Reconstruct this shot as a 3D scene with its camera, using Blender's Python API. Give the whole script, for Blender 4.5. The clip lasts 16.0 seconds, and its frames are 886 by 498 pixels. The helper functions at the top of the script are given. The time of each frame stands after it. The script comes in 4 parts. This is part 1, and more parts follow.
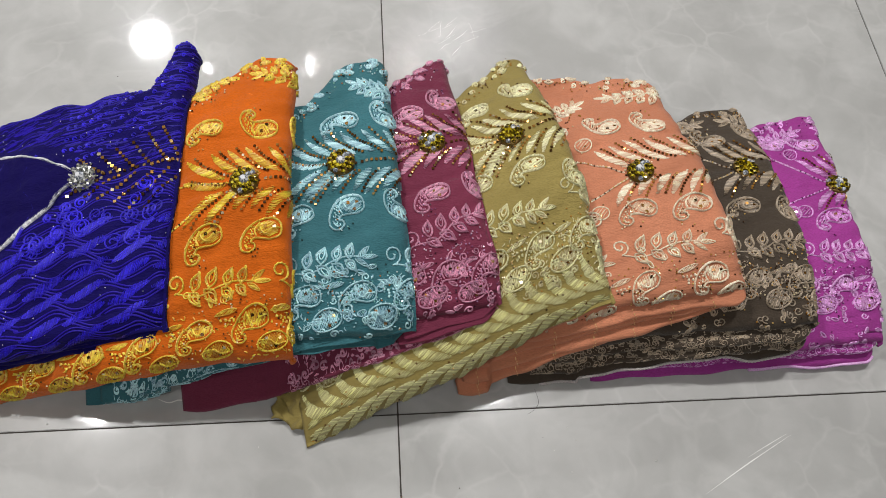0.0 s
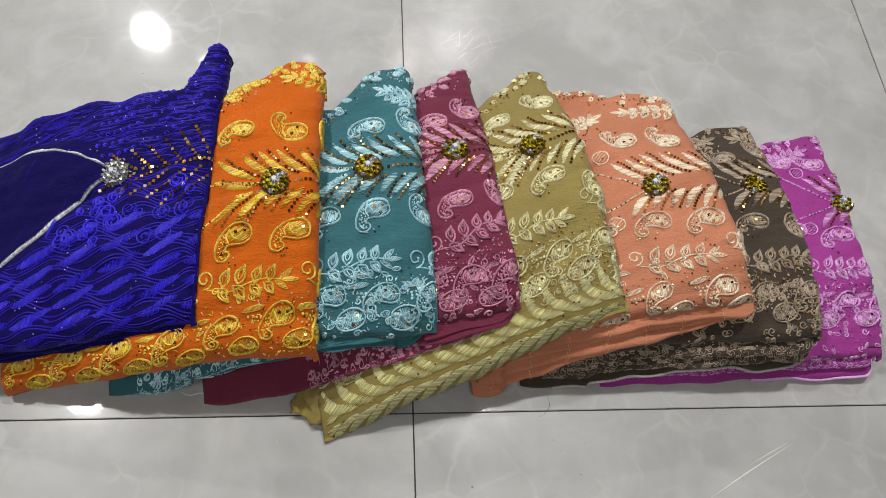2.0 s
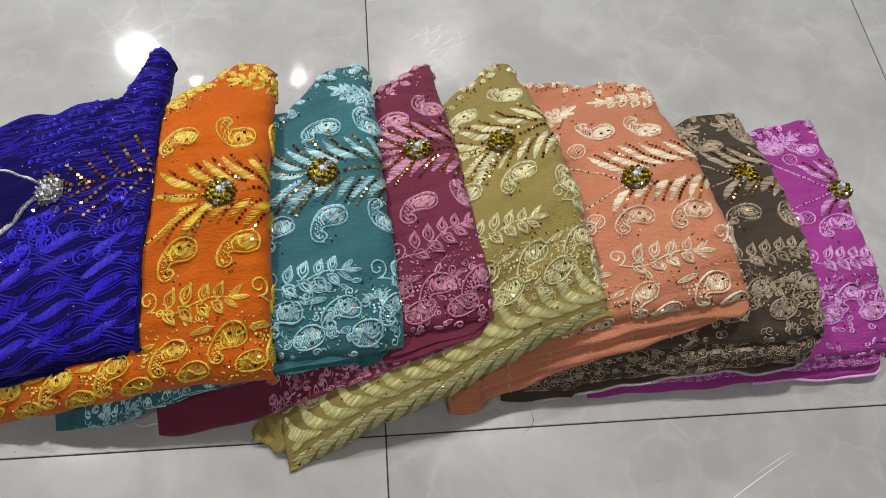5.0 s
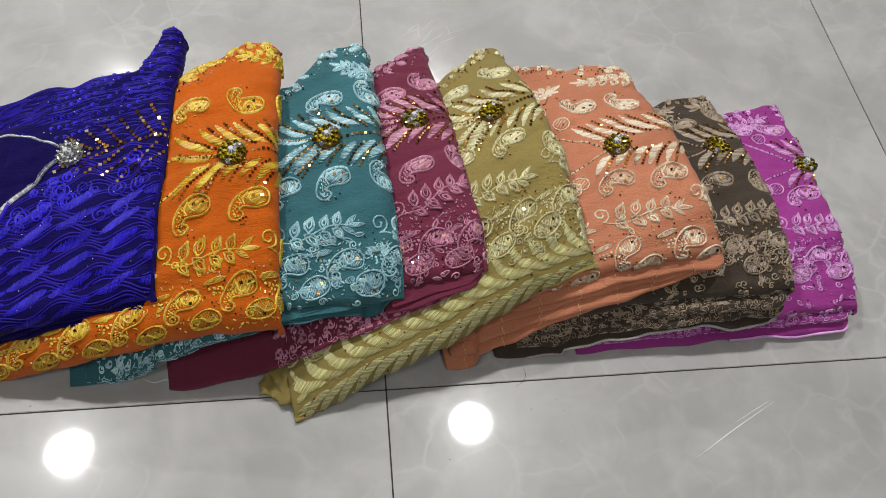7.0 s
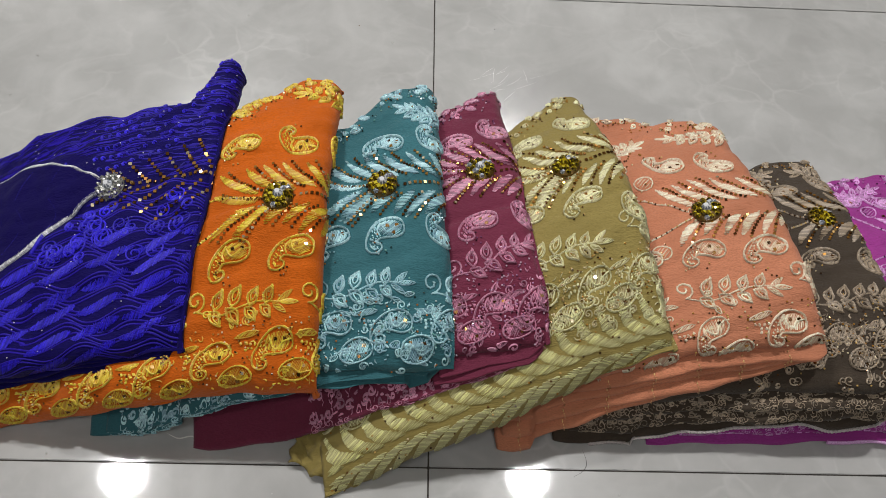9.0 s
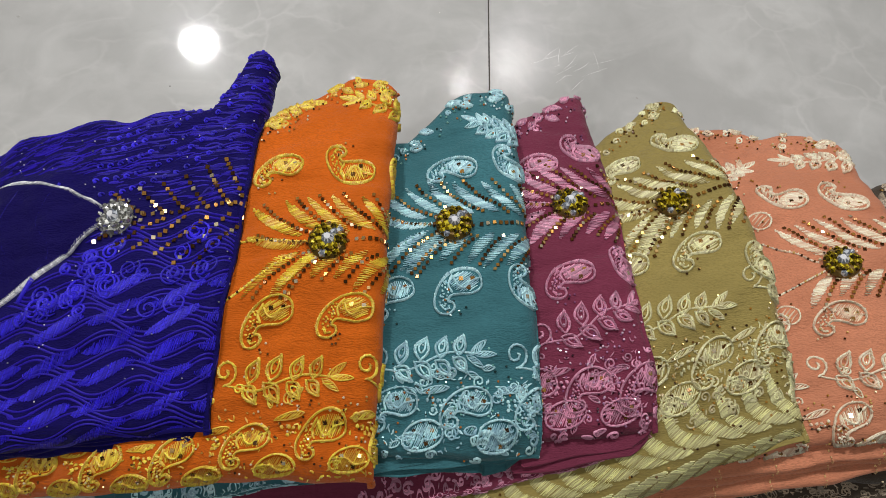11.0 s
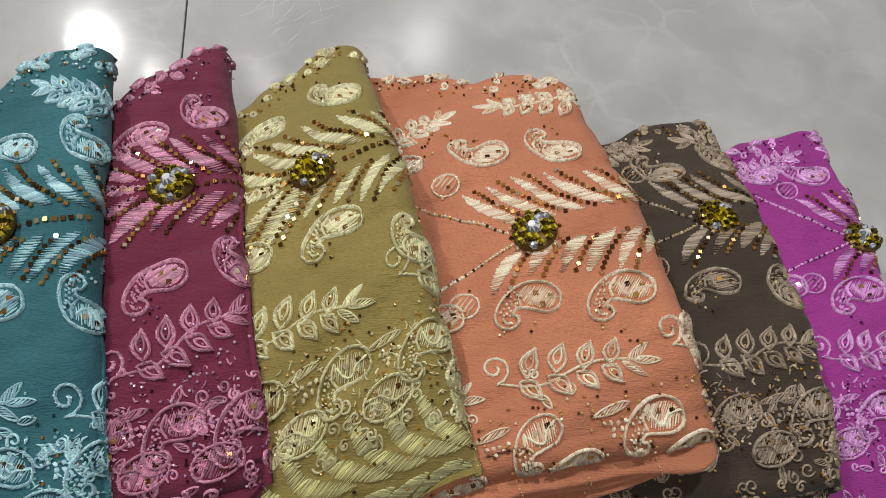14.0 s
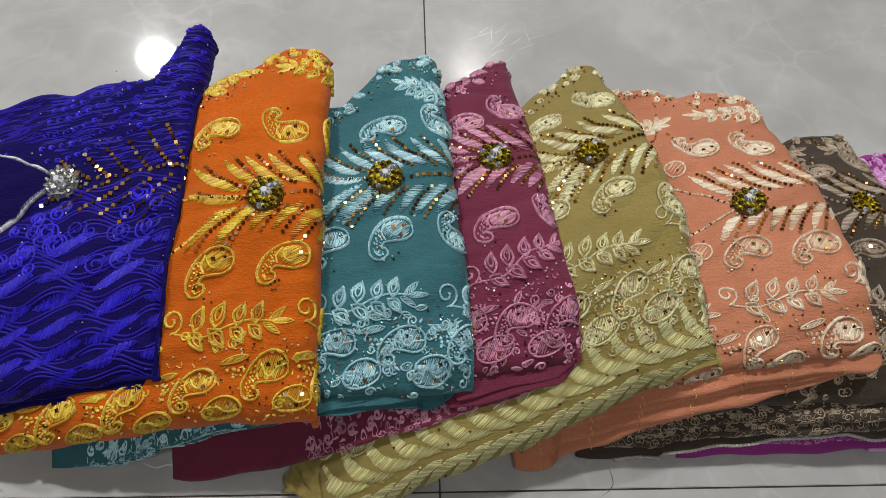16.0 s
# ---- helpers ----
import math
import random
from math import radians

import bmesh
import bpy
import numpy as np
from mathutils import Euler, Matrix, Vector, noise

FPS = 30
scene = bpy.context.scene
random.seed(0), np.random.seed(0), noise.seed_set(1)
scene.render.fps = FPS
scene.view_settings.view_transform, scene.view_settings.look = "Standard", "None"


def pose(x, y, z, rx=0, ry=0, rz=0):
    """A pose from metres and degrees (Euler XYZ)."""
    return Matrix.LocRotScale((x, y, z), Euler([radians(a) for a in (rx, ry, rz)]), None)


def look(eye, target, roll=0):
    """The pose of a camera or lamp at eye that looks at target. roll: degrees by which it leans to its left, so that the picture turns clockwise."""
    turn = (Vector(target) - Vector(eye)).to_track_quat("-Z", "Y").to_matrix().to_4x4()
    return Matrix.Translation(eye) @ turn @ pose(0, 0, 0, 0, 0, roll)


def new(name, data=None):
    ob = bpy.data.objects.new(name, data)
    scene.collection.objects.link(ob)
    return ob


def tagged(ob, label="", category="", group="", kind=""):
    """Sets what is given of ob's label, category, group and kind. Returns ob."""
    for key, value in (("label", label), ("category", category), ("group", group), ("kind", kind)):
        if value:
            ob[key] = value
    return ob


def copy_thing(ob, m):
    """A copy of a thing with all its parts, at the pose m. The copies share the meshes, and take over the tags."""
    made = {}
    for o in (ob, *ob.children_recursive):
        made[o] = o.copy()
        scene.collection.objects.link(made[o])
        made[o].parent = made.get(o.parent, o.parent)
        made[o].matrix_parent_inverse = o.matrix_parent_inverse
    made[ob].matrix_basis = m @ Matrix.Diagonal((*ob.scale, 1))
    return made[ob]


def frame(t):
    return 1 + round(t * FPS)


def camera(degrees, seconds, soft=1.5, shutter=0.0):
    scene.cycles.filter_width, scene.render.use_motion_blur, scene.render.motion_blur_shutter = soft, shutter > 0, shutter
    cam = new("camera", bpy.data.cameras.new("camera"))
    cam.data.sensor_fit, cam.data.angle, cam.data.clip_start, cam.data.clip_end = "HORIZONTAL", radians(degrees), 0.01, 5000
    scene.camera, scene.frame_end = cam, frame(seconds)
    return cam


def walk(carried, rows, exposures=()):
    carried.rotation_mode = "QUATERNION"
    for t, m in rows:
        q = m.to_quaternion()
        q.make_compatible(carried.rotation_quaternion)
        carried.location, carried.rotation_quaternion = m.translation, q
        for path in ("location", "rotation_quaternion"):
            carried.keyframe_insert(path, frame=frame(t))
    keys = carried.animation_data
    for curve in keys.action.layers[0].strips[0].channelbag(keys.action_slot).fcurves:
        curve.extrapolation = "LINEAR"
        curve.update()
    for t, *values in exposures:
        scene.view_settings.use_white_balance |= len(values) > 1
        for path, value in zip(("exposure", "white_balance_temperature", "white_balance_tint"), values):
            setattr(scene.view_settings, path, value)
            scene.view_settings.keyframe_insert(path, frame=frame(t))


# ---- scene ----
cam = camera(58.2, 16.0, 0.5)
PATH = [
    (0, (-0.017, 0.1, 0.716), (0.155, 1.012, -1.056), 7.8),
    (0.5, (0.001, 0.092, 0.719), (0.184, 1.004, -1.051), 7.5),
    (1, (-0.025, 0.088, 0.73), (0.176, 0.997, -1.04), 9.2),
    (1.5, (-0.038, 0.088, 0.734), (0.169, 0.996, -1.036), 10.7),
    (2, (-0.05, 0.094, 0.733), (0.157, 1.009, -1.033), 11.5),
    (2.5, (-0.05, 0.093, 0.718), (0.152, 1.015, -1.045), 11.4),
    (3, (-0.051, 0.093, 0.709), (0.151, 1.019, -1.052), 11.5),
    (3.5, (-0.037, 0.105, 0.702), (0.163, 1.034, -1.058), 11.0),
    (4, (-0.023, 0.108, 0.695), (0.169, 1.043, -1.062), 9.8),
    (4.5, (-0.018, 0.109, 0.701), (0.17, 1.047, -1.056), 8.6),
    (4.7, (-0.01, 0.115, 0.694), (0.176, 1.053, -1.062), 8.1),
    (6.8, (-0.025, 0.042, 0.675), (0.206, 1.031, -1.048), 7.9),
    (7, (-0.032, 0.029, 0.688), (0.213, 1.061, -1.008), 8.9),
    (7.5, (-0.033, 0.041, 0.669), (0.215, 1.092, -1.014), 8.8),
    (8, (-0.046, 0.066, 0.67), (0.184, 1.129, -1.009), 8.1),
    (8.4, (-0.044, 0.071, 0.633), (0.166, 1.123, -1.055), 7.0),
    (8.5, (-0.001, 0.074, 0.623), (0.037, 1.202, -1.028), 1.8),
    (8.6, (-0.000, 0.072, 0.623), (0.044, 1.202, -1.014), 2.0),
    (9, (-0.015, 0.079, 0.638), (0.053, 1.211, -1.01), 4.4),
    (9.5, (-0.041, 0.112, 0.662), (0.046, 1.233, -0.992), 7.1),
    (10, (-0.08, 0.178, 0.625), (0.022, 1.268, -1.048), 8.3),
    (10.2, (-0.08, 0.199, 0.598), (0.032, 1.246, -1.103), 8.2),
    (12.3, (-0.052, 0.235, 0.579), (0.024, 1.171, -1.186), 7.9),
    (12.5, (-0.022, 0.244, 0.582), (0.042, 1.19, -1.178), 7.7),
    (13, (0.07, 0.273, 0.504), (0.159, 1.214, -1.259), 7.0),
    (13.5, (0.114, 0.282, 0.484), (0.25, 1.226, -1.275), 6.0),
    (14, (0.135, 0.28, 0.485), (0.329, 1.204, -1.278), 8.3),
    (14.5, (0.072, 0.234, 0.558), (0.32, 1.161, -1.197), 11.3),
    (15, (-0.042, 0.172, 0.586), (0.205, 1.138, -1.148), 12.1),
    (15.5, (-0.063, 0.168, 0.593), (0.158, 1.141, -1.14), 11.4),
    (16, (-0.053, 0.166, 0.594), (0.129, 1.155, -1.135), 9.7),
]
walk(cam, [(t, look(eye, target, roll)) for t, eye, target, roll in PATH],
     [(0, 0.04), (4.5, -0.02), (8, -0.1), (9.5, -0.16), (12.5, -0.08), (13.5, -0.16), (15, -0.18), (16, -0.18)])

# ---- world and lamps ----
world = bpy.data.worlds.new("world")
scene.world = world
world.use_nodes = True
world.node_tree.nodes["Background"].inputs[0].default_value = (0.9, 0.95, 1.0, 1)
world.node_tree.nodes["Background"].inputs[1].default_value = 0.05

CEILING = 2.6
# the pair at y -0.82 is unseen: carries the grid on, lights the fronts
PANELS = [(-1.16, 3.1), (0.47, 3.1), (-1.17, 1.14), (0.47, 1.15), (-1.16, -0.82), (0.47, -0.82)]
SPOTS = [(-0.85, 2.9), (-0.33, 2.9), (0.2, 2.95)]


def lamp(name, x, y, size, watts, colour):
    data = bpy.data.lights.new(name, "AREA")
    data.shape, data.size, data.energy, data.color = "DISK", size, watts, colour
    ob = new(name, data)
    ob.matrix_world = pose(x, y, CEILING - 0.012)
    return ob


for x, y in PANELS:
    faded = x > 0 and y > 3
    lamp("panel_glow", x, y, 0.154, 4 if faded else 28 if y > 0 else 10, (1.0, 0.99, 0.985))
for x, y in SPOTS:
    lamp("spot_glow", x, y, 0.032, 1.2, (1.0, 0.98, 0.96))


# ---- materials ----
def srgb(r, g, b):
    return tuple((c / 255 / 12.92) if c / 255 <= 0.04045 else ((c / 255 + 0.055) / 1.055) ** 2.4 for c in (r, g, b)) + (1.0,)


def material(name):
    m = bpy.data.materials.new(name)
    m.use_nodes = True
    return m, m.node_tree, m.node_tree.nodes["Principled BSDF"]


def node(tree, kind, **values):
    n = tree.nodes.new(kind)
    for key, value in values.items():
        n.inputs[key].default_value = value
    return n


def mix(tree, a, b, fac):
    n = tree.nodes.new("ShaderNodeMix")
    n.data_type = "RGBA"
    for socket, value in ((n.inputs[0], fac), (n.inputs[6], a), (n.inputs[7], b)):
        if hasattr(value, "links"):
            tree.links.new(value, socket)
        else:
            socket.default_value = value
    return n.outputs[2]


def ramp(tree, fac, low, high):
    n = node(tree, "ShaderNodeMapRange", **{"From Min": low, "From Max": high})
    tree.links.new(fac, n.inputs["Value"])
    return n.outputs["Result"]


def noise_of(tree, scale, detail=4.0, rough=0.55, stretch=None):
    co = tree.nodes.new("ShaderNodeTexCoord")
    n = node(tree, "ShaderNodeTexNoise", Scale=scale, Detail=detail, Roughness=rough)
    if stretch:
        m = node(tree, "ShaderNodeMapping", Scale=stretch)
        tree.links.new(co.outputs["Object"], m.inputs["Vector"])
        tree.links.new(m.outputs["Vector"], n.inputs["Vector"])
    else:
        tree.links.new(co.outputs["Object"], n.inputs["Vector"])
    return n.outputs["Fac"]


def bump(tree, shader, height, strength, distance):
    b = node(tree, "ShaderNodeBump", Strength=strength, Distance=distance)
    tree.links.new(height, b.inputs["Height"])
    tree.links.new(b.outputs["Normal"], shader.inputs["Normal"])
    return b


def scaled(c, k):
    return (min(c[0] * k, 1), min(c[1] * k, 1), min(c[2] * k, 1), 1)


def cloth(name, colour, rough=0.72, sheen=0.25):
    m, tree, s = material(name)
    weave = noise_of(tree, 1500, 2, 0.5, (0.3, 1, 1))
    stain = noise_of(tree, 14, 4)
    crease = noise_of(tree, 75, 4, 0.6, (0.35, 1, 1))
    c = mix(tree, scaled(colour, 0.8), scaled(colour, 1.14), ramp(tree, stain, 0.3, 0.7))
    c = mix(tree, scaled(colour, 0.82), c, ramp(tree, weave, 0.32, 0.58))
    tree.links.new(c, s.inputs["Base Color"])
    s.inputs["Roughness"].default_value = rough
    s.inputs["Sheen Weight"].default_value = sheen
    s.inputs["Specular IOR Level"].default_value = 0.12
    total = tree.nodes.new("ShaderNodeMath")
    total.operation = "MULTIPLY_ADD"
    total.inputs[1].default_value = 0.22
    tree.links.new(weave, total.inputs[0])
    tree.links.new(crease, total.inputs[2])
    bump(tree, s, total.outputs[0], 0.8, 0.0034)
    return m


def thread(name, colour, rough=0.30, gloss=0.7):
    m, tree, s = material(name)
    strand = noise_of(tree, 1500, 2, 0.6)
    geo = tree.nodes.new("ShaderNodeNewGeometry")
    # tone differs by stitch; the brightest stand in for highlights on the thread
    c = mix(tree, scaled(colour, 0.72), scaled(colour, 1.95), geo.outputs["Random Per Island"])
    c = mix(tree, scaled(colour, 0.8), c, ramp(tree, strand, 0.3, 0.5))
    tree.links.new(c, s.inputs["Base Color"])
    s.inputs["Roughness"].default_value = rough
    s.inputs["Sheen Weight"].default_value = 0.04
    s.inputs["Specular IOR Level"].default_value = gloss
    bump(tree, s, strand, 0.5, 0.0006)
    return m


def jewel(name, colours, rough, metal):
    m, tree, s = material(name)
    geo = tree.nodes.new("ShaderNodeNewGeometry")
    r = tree.nodes.new("ShaderNodeValToRGB")
    r.color_ramp.interpolation = "CONSTANT"
    tree.links.new(geo.outputs["Random Per Island"], r.inputs["Fac"])
    while len(r.color_ramp.elements) < len(colours):
        r.color_ramp.elements.new(0.5)
    for i, c in enumerate(colours):
        r.color_ramp.elements[i].position = i / len(colours)
        r.color_ramp.elements[i].color = c
    tree.links.new(r.outputs["Color"], s.inputs["Base Color"])
    s.inputs["Roughness"].default_value = rough
    s.inputs["Metallic"].default_value = metal
    return m


def plain(name, colour, rough, metal=0.0, scale=40.0, spread=0.06):
    m, tree, s = material(name)
    c = mix(tree, scaled(colour, 1 - spread), scaled(colour, 1 + spread), noise_of(tree, scale))
    tree.links.new(c, s.inputs["Base Color"])
    s.inputs["Roughness"].default_value, s.inputs["Metallic"].default_value = rough, metal
    bump(tree, s, noise_of(tree, scale * 6), 0.1, 0.002)
    return m


def polished_tile():
    m, tree, s = material("polished_tile")
    info = tree.nodes.new("ShaderNodeObjectInfo")
    co = tree.nodes.new("ShaderNodeTexCoord")
    shift = tree.nodes.new("ShaderNodeVectorMath")
    shift.operation = "MULTIPLY_ADD"
    shift.inputs[1].default_value = (37, 53, 11)
    tree.links.new(info.outputs["Random"], shift.inputs[0])
    tree.links.new(co.outputs["Object"], shift.inputs[2])

    def cloud(scale, detail, distort):
        n = node(tree, "ShaderNodeTexNoise", Scale=scale, Detail=detail, Distortion=distort)
        tree.links.new(shift.outputs[0], n.inputs["Vector"])
        return n.outputs["Fac"]

    vein = node(tree, "ShaderNodeMath")
    vein.operation = "ABSOLUTE"
    less = node(tree, "ShaderNodeMath")
    less.operation, less.inputs[1].default_value = "SUBTRACT", 0.5
    tree.links.new(cloud(9.0, 5.0, 0.8), less.inputs[0])
    tree.links.new(less.outputs[0], vein.inputs[0])
    base = mix(tree, TILE_DARK, TILE_LIGHT, ramp(tree, cloud(5.0, 5.0, 0.4), 0.3, 0.7))
    base = mix(tree, mix(tree, scaled(TILE_LIGHT, 1.1), base, 0.78), base, ramp(tree, vein.outputs[0], 0.0, 0.06))
    # cloudy mottling; its pale blotches also paint in patches of reflected ceiling
    base = mix(tree, mix(tree, base, srgb(140, 138, 134), 0.14), base, ramp(tree, cloud(24.0, 6.0, 0.9), 0.38, 0.6))
    base = mix(tree, base, mix(tree, base, srgb(225, 225, 222), 0.2), ramp(tree, cloud(11.0, 6.0, 1.4), 0.5, 0.72))
    # a faint net of pale veins
    warp = node(tree, "ShaderNodeTexNoise", Scale=14.0, Detail=4.0)
    tree.links.new(shift.outputs[0], warp.inputs["Vector"])
    push = node(tree, "ShaderNodeVectorMath")
    push.operation, push.inputs[1].default_value = "MULTIPLY_ADD", (0.07, 0.07, 0.07)
    tree.links.new(warp.outputs["Color"], push.inputs[0])
    tree.links.new(shift.outputs[0], push.inputs[2])
    cells = node(tree, "ShaderNodeTexVoronoi", Scale=21.0)
    cells.feature = "DISTANCE_TO_EDGE"
    tree.links.new(push.outputs[0], cells.inputs["Vector"])
    net = node(tree, "ShaderNodeMath")
    net.operation = "MULTIPLY"
    tree.links.new(ramp(tree, cells.outputs["Distance"], 0.07, 0.0), net.inputs[0])
    tree.links.new(ramp(tree, cloud(8.0, 3.0, 0.5), 0.45, 0.68), net.inputs[1])
    base = mix(tree, base, mix(tree, base, scaled(TILE_LIGHT, 1.2), 0.42), net.outputs[0])
    tree.links.new(base, s.inputs["Base Color"])
    smear = ramp(tree, cloud(16.0, 6.0, 0.3), 0.35, 0.8)
    r = node(tree, "ShaderNodeMapRange", **{"To Min": 0.03, "To Max": 0.065})
    tree.links.new(smear, r.inputs["Value"])
    # a patch scuffed dull behind the garments
    geo = tree.nodes.new("ShaderNodeNewGeometry")
    away = node(tree, "ShaderNodeVectorMath")
    away.operation, away.inputs[1].default_value = "DISTANCE", (0.13, 0.83, 0.0)
    tree.links.new(geo.outputs["Position"], away.inputs[0])
    worn = node(tree, "ShaderNodeMapRange", **{"From Min": 0.26, "From Max": 0.08})
    tree.links.new(away.outputs["Value"], worn.inputs["Value"])
    dull = node(tree, "ShaderNodeMath")
    dull.operation, dull.inputs[1].default_value = "MULTIPLY_ADD", 0.16
    tree.links.new(worn.outputs["Result"], dull.inputs[0])
    tree.links.new(r.outputs["Result"], dull.inputs[2])
    tree.links.new(dull.outputs[0], s.inputs["Coat Roughness"])
    s.inputs["Coat Weight"].default_value = 0.85
    s.inputs["Roughness"].default_value = 0.24
    s.inputs["Specular IOR Level"].default_value = 0.12
    s.inputs["IOR"].default_value = 1.5
    bump(tree, s, cloud(6.0, 2.0, 0.0), 0.05, 0.002)
    return m


TILE_DARK, TILE_LIGHT = srgb(170, 169, 166), srgb(192, 191, 188)
TILE = polished_tile()
GROUT = plain("dirty_grout", srgb(66, 61, 56), 0.9, 0, 300, 0.3)
WALL = plain("grey_wall_paint", srgb(126, 125, 123), 0.7)
CEIL = plain("white_ceiling_paint", srgb(198, 198, 195), 0.8)
LAMP_RIM = plain("white_lamp_rim", srgb(240, 240, 240), 0.4)
SQUARE = jewel("gold_sequin", [srgb(196, 142, 72), srgb(120, 80, 36), srgb(226, 186, 120), srgb(92, 62, 32), srgb(205, 150, 74), srgb(140, 98, 48), srgb(245, 228, 190)], 0.16, 0.75)
GOLD = jewel("gold_bead", [srgb(190, 138, 62), srgb(222, 184, 112), srgb(110, 74, 34), srgb(248, 230, 190), srgb(70, 46, 26)], 0.2, 0.3)
# cut stones: every facet a tone of its own, sparkle put into the colour
AMBER = jewel("amber_crystal", [srgb(176, 150, 16), srgb(70, 58, 8), srgb(214, 190, 30), srgb(44, 36, 8), srgb(232, 214, 70), srgb(96, 80, 10), srgb(130, 108, 14)], 0.08, 0.25)
CLEAR = jewel("clear_crystal", [srgb(235, 235, 238), srgb(150, 155, 165), srgb(215, 220, 228), srgb(120, 125, 135)], 0.06, 0.15)
BRASS = plain("aged_brass", srgb(110, 86, 40), 0.3, 0.6, 400, 0.25)
SILVER = jewel("silver_metal", [srgb(200, 200, 195), srgb(160, 160, 155), srgb(225, 225, 220)], 0.25, 0.9)
BRAID = thread("silver_braid", srgb(196, 196, 205), 0.35)


# ---- builders ----
def part(name, bm, mat, parent=None, label="", smooth=True, kind=""):
    me = bpy.data.meshes.new(name)
    if isinstance(bm, tuple):
        me.from_pydata(bm[0], [], bm[1])
        me.update()
    else:
        bm.to_mesh(me)
        bm.free()
    me.materials.append(mat)
    if smooth:
        me.polygons.foreach_set("use_smooth", [True] * len(me.polygons))
    ob = new(name, me)
    ob.parent = parent
    return tagged(ob, label, "", "", kind)


def box(x0, x1, y0, y1, z0, z1, bevel=0.0):
    bm = bmesh.new()
    bmesh.ops.create_cube(bm, size=1, matrix=Matrix.Translation(((x0 + x1) / 2, (y0 + y1) / 2, (z0 + z1) / 2)) @ Matrix.Diagonal((x1 - x0, y1 - y0, z1 - z0, 1)))
    if bevel:
        bmesh.ops.bevel(bm, geom=list(bm.edges), offset=bevel, segments=2, affect="EDGES")
    return bm


# ---- the room ----
X0, X1, Y0, Y1 = -3.6, 3.0, -2.1, 4.5
floor = tagged(part("floor", box(X0, X1, Y0, Y1, -0.06, -0.0015), GROUT, None, "", False), "polished pale grey floor tiles with thin dark joints", "floor", "", "structure")
ceiling = tagged(part("ceiling", box(X0, X1, Y0, Y1, CEILING, CEILING + 0.1), CEIL, None, "", False), "plain white ceiling with round lamps", "ceiling", "", "structure")
# walls are unseen, added to bounce light; mid grey holds the bounce down
for name, b in (("wall_north", (X0 - 0.1, X1 + 0.1, Y1, Y1 + 0.1)), ("wall_south", (X0 - 0.1, X1 + 0.1, Y0 - 0.1, Y0)),
                ("wall_west", (X0 - 0.1, X0, Y0, Y1)), ("wall_east", (X1, X1 + 0.1, Y0, Y1))):
    tagged(part(name, box(*b, -0.06, CEILING + 0.1), WALL, None, "", False), "plain grey room wall, unseen, added to bounce lamp light", "wall", "", "structure")


def ring(r0, r1, z0, z1, n=40):
    verts, faces = [], []
    for i in range(n):
        c, s = math.cos(2 * math.pi * i / n), math.sin(2 * math.pi * i / n)
        verts += [(r0 * c, r0 * s, z0), (r0 * c, r0 * s, z1), (r1 * c, r1 * s, z0), (r1 * c, r1 * s, z1)]
        j = (i + 1) % n
        faces += [(4 * i + a, 4 * j + a, 4 * j + b, 4 * i + b) for a, b in ((0, 1), (1, 3), (3, 2), (2, 0))]
    return verts, faces


for group, places, radius, label in (("round ceiling panels", PANELS, 0.09, "round white flush ceiling panel lamp, lit"), ("small ceiling spots", SPOTS, 0.027, "small round recessed ceiling spot lamp, lit")):
    first = None
    for x, y in places:
        if first is None:
            first = tagged(new("ceiling_lamp"), label, "ceiling lamp", group)
            part("rim", ring(radius * 0.9, radius, -0.016, 0.0), LAMP_RIM, first)
            first.matrix_world = pose(x, y, CEILING)
        else:
            copy_thing(first, pose(x, y, CEILING))


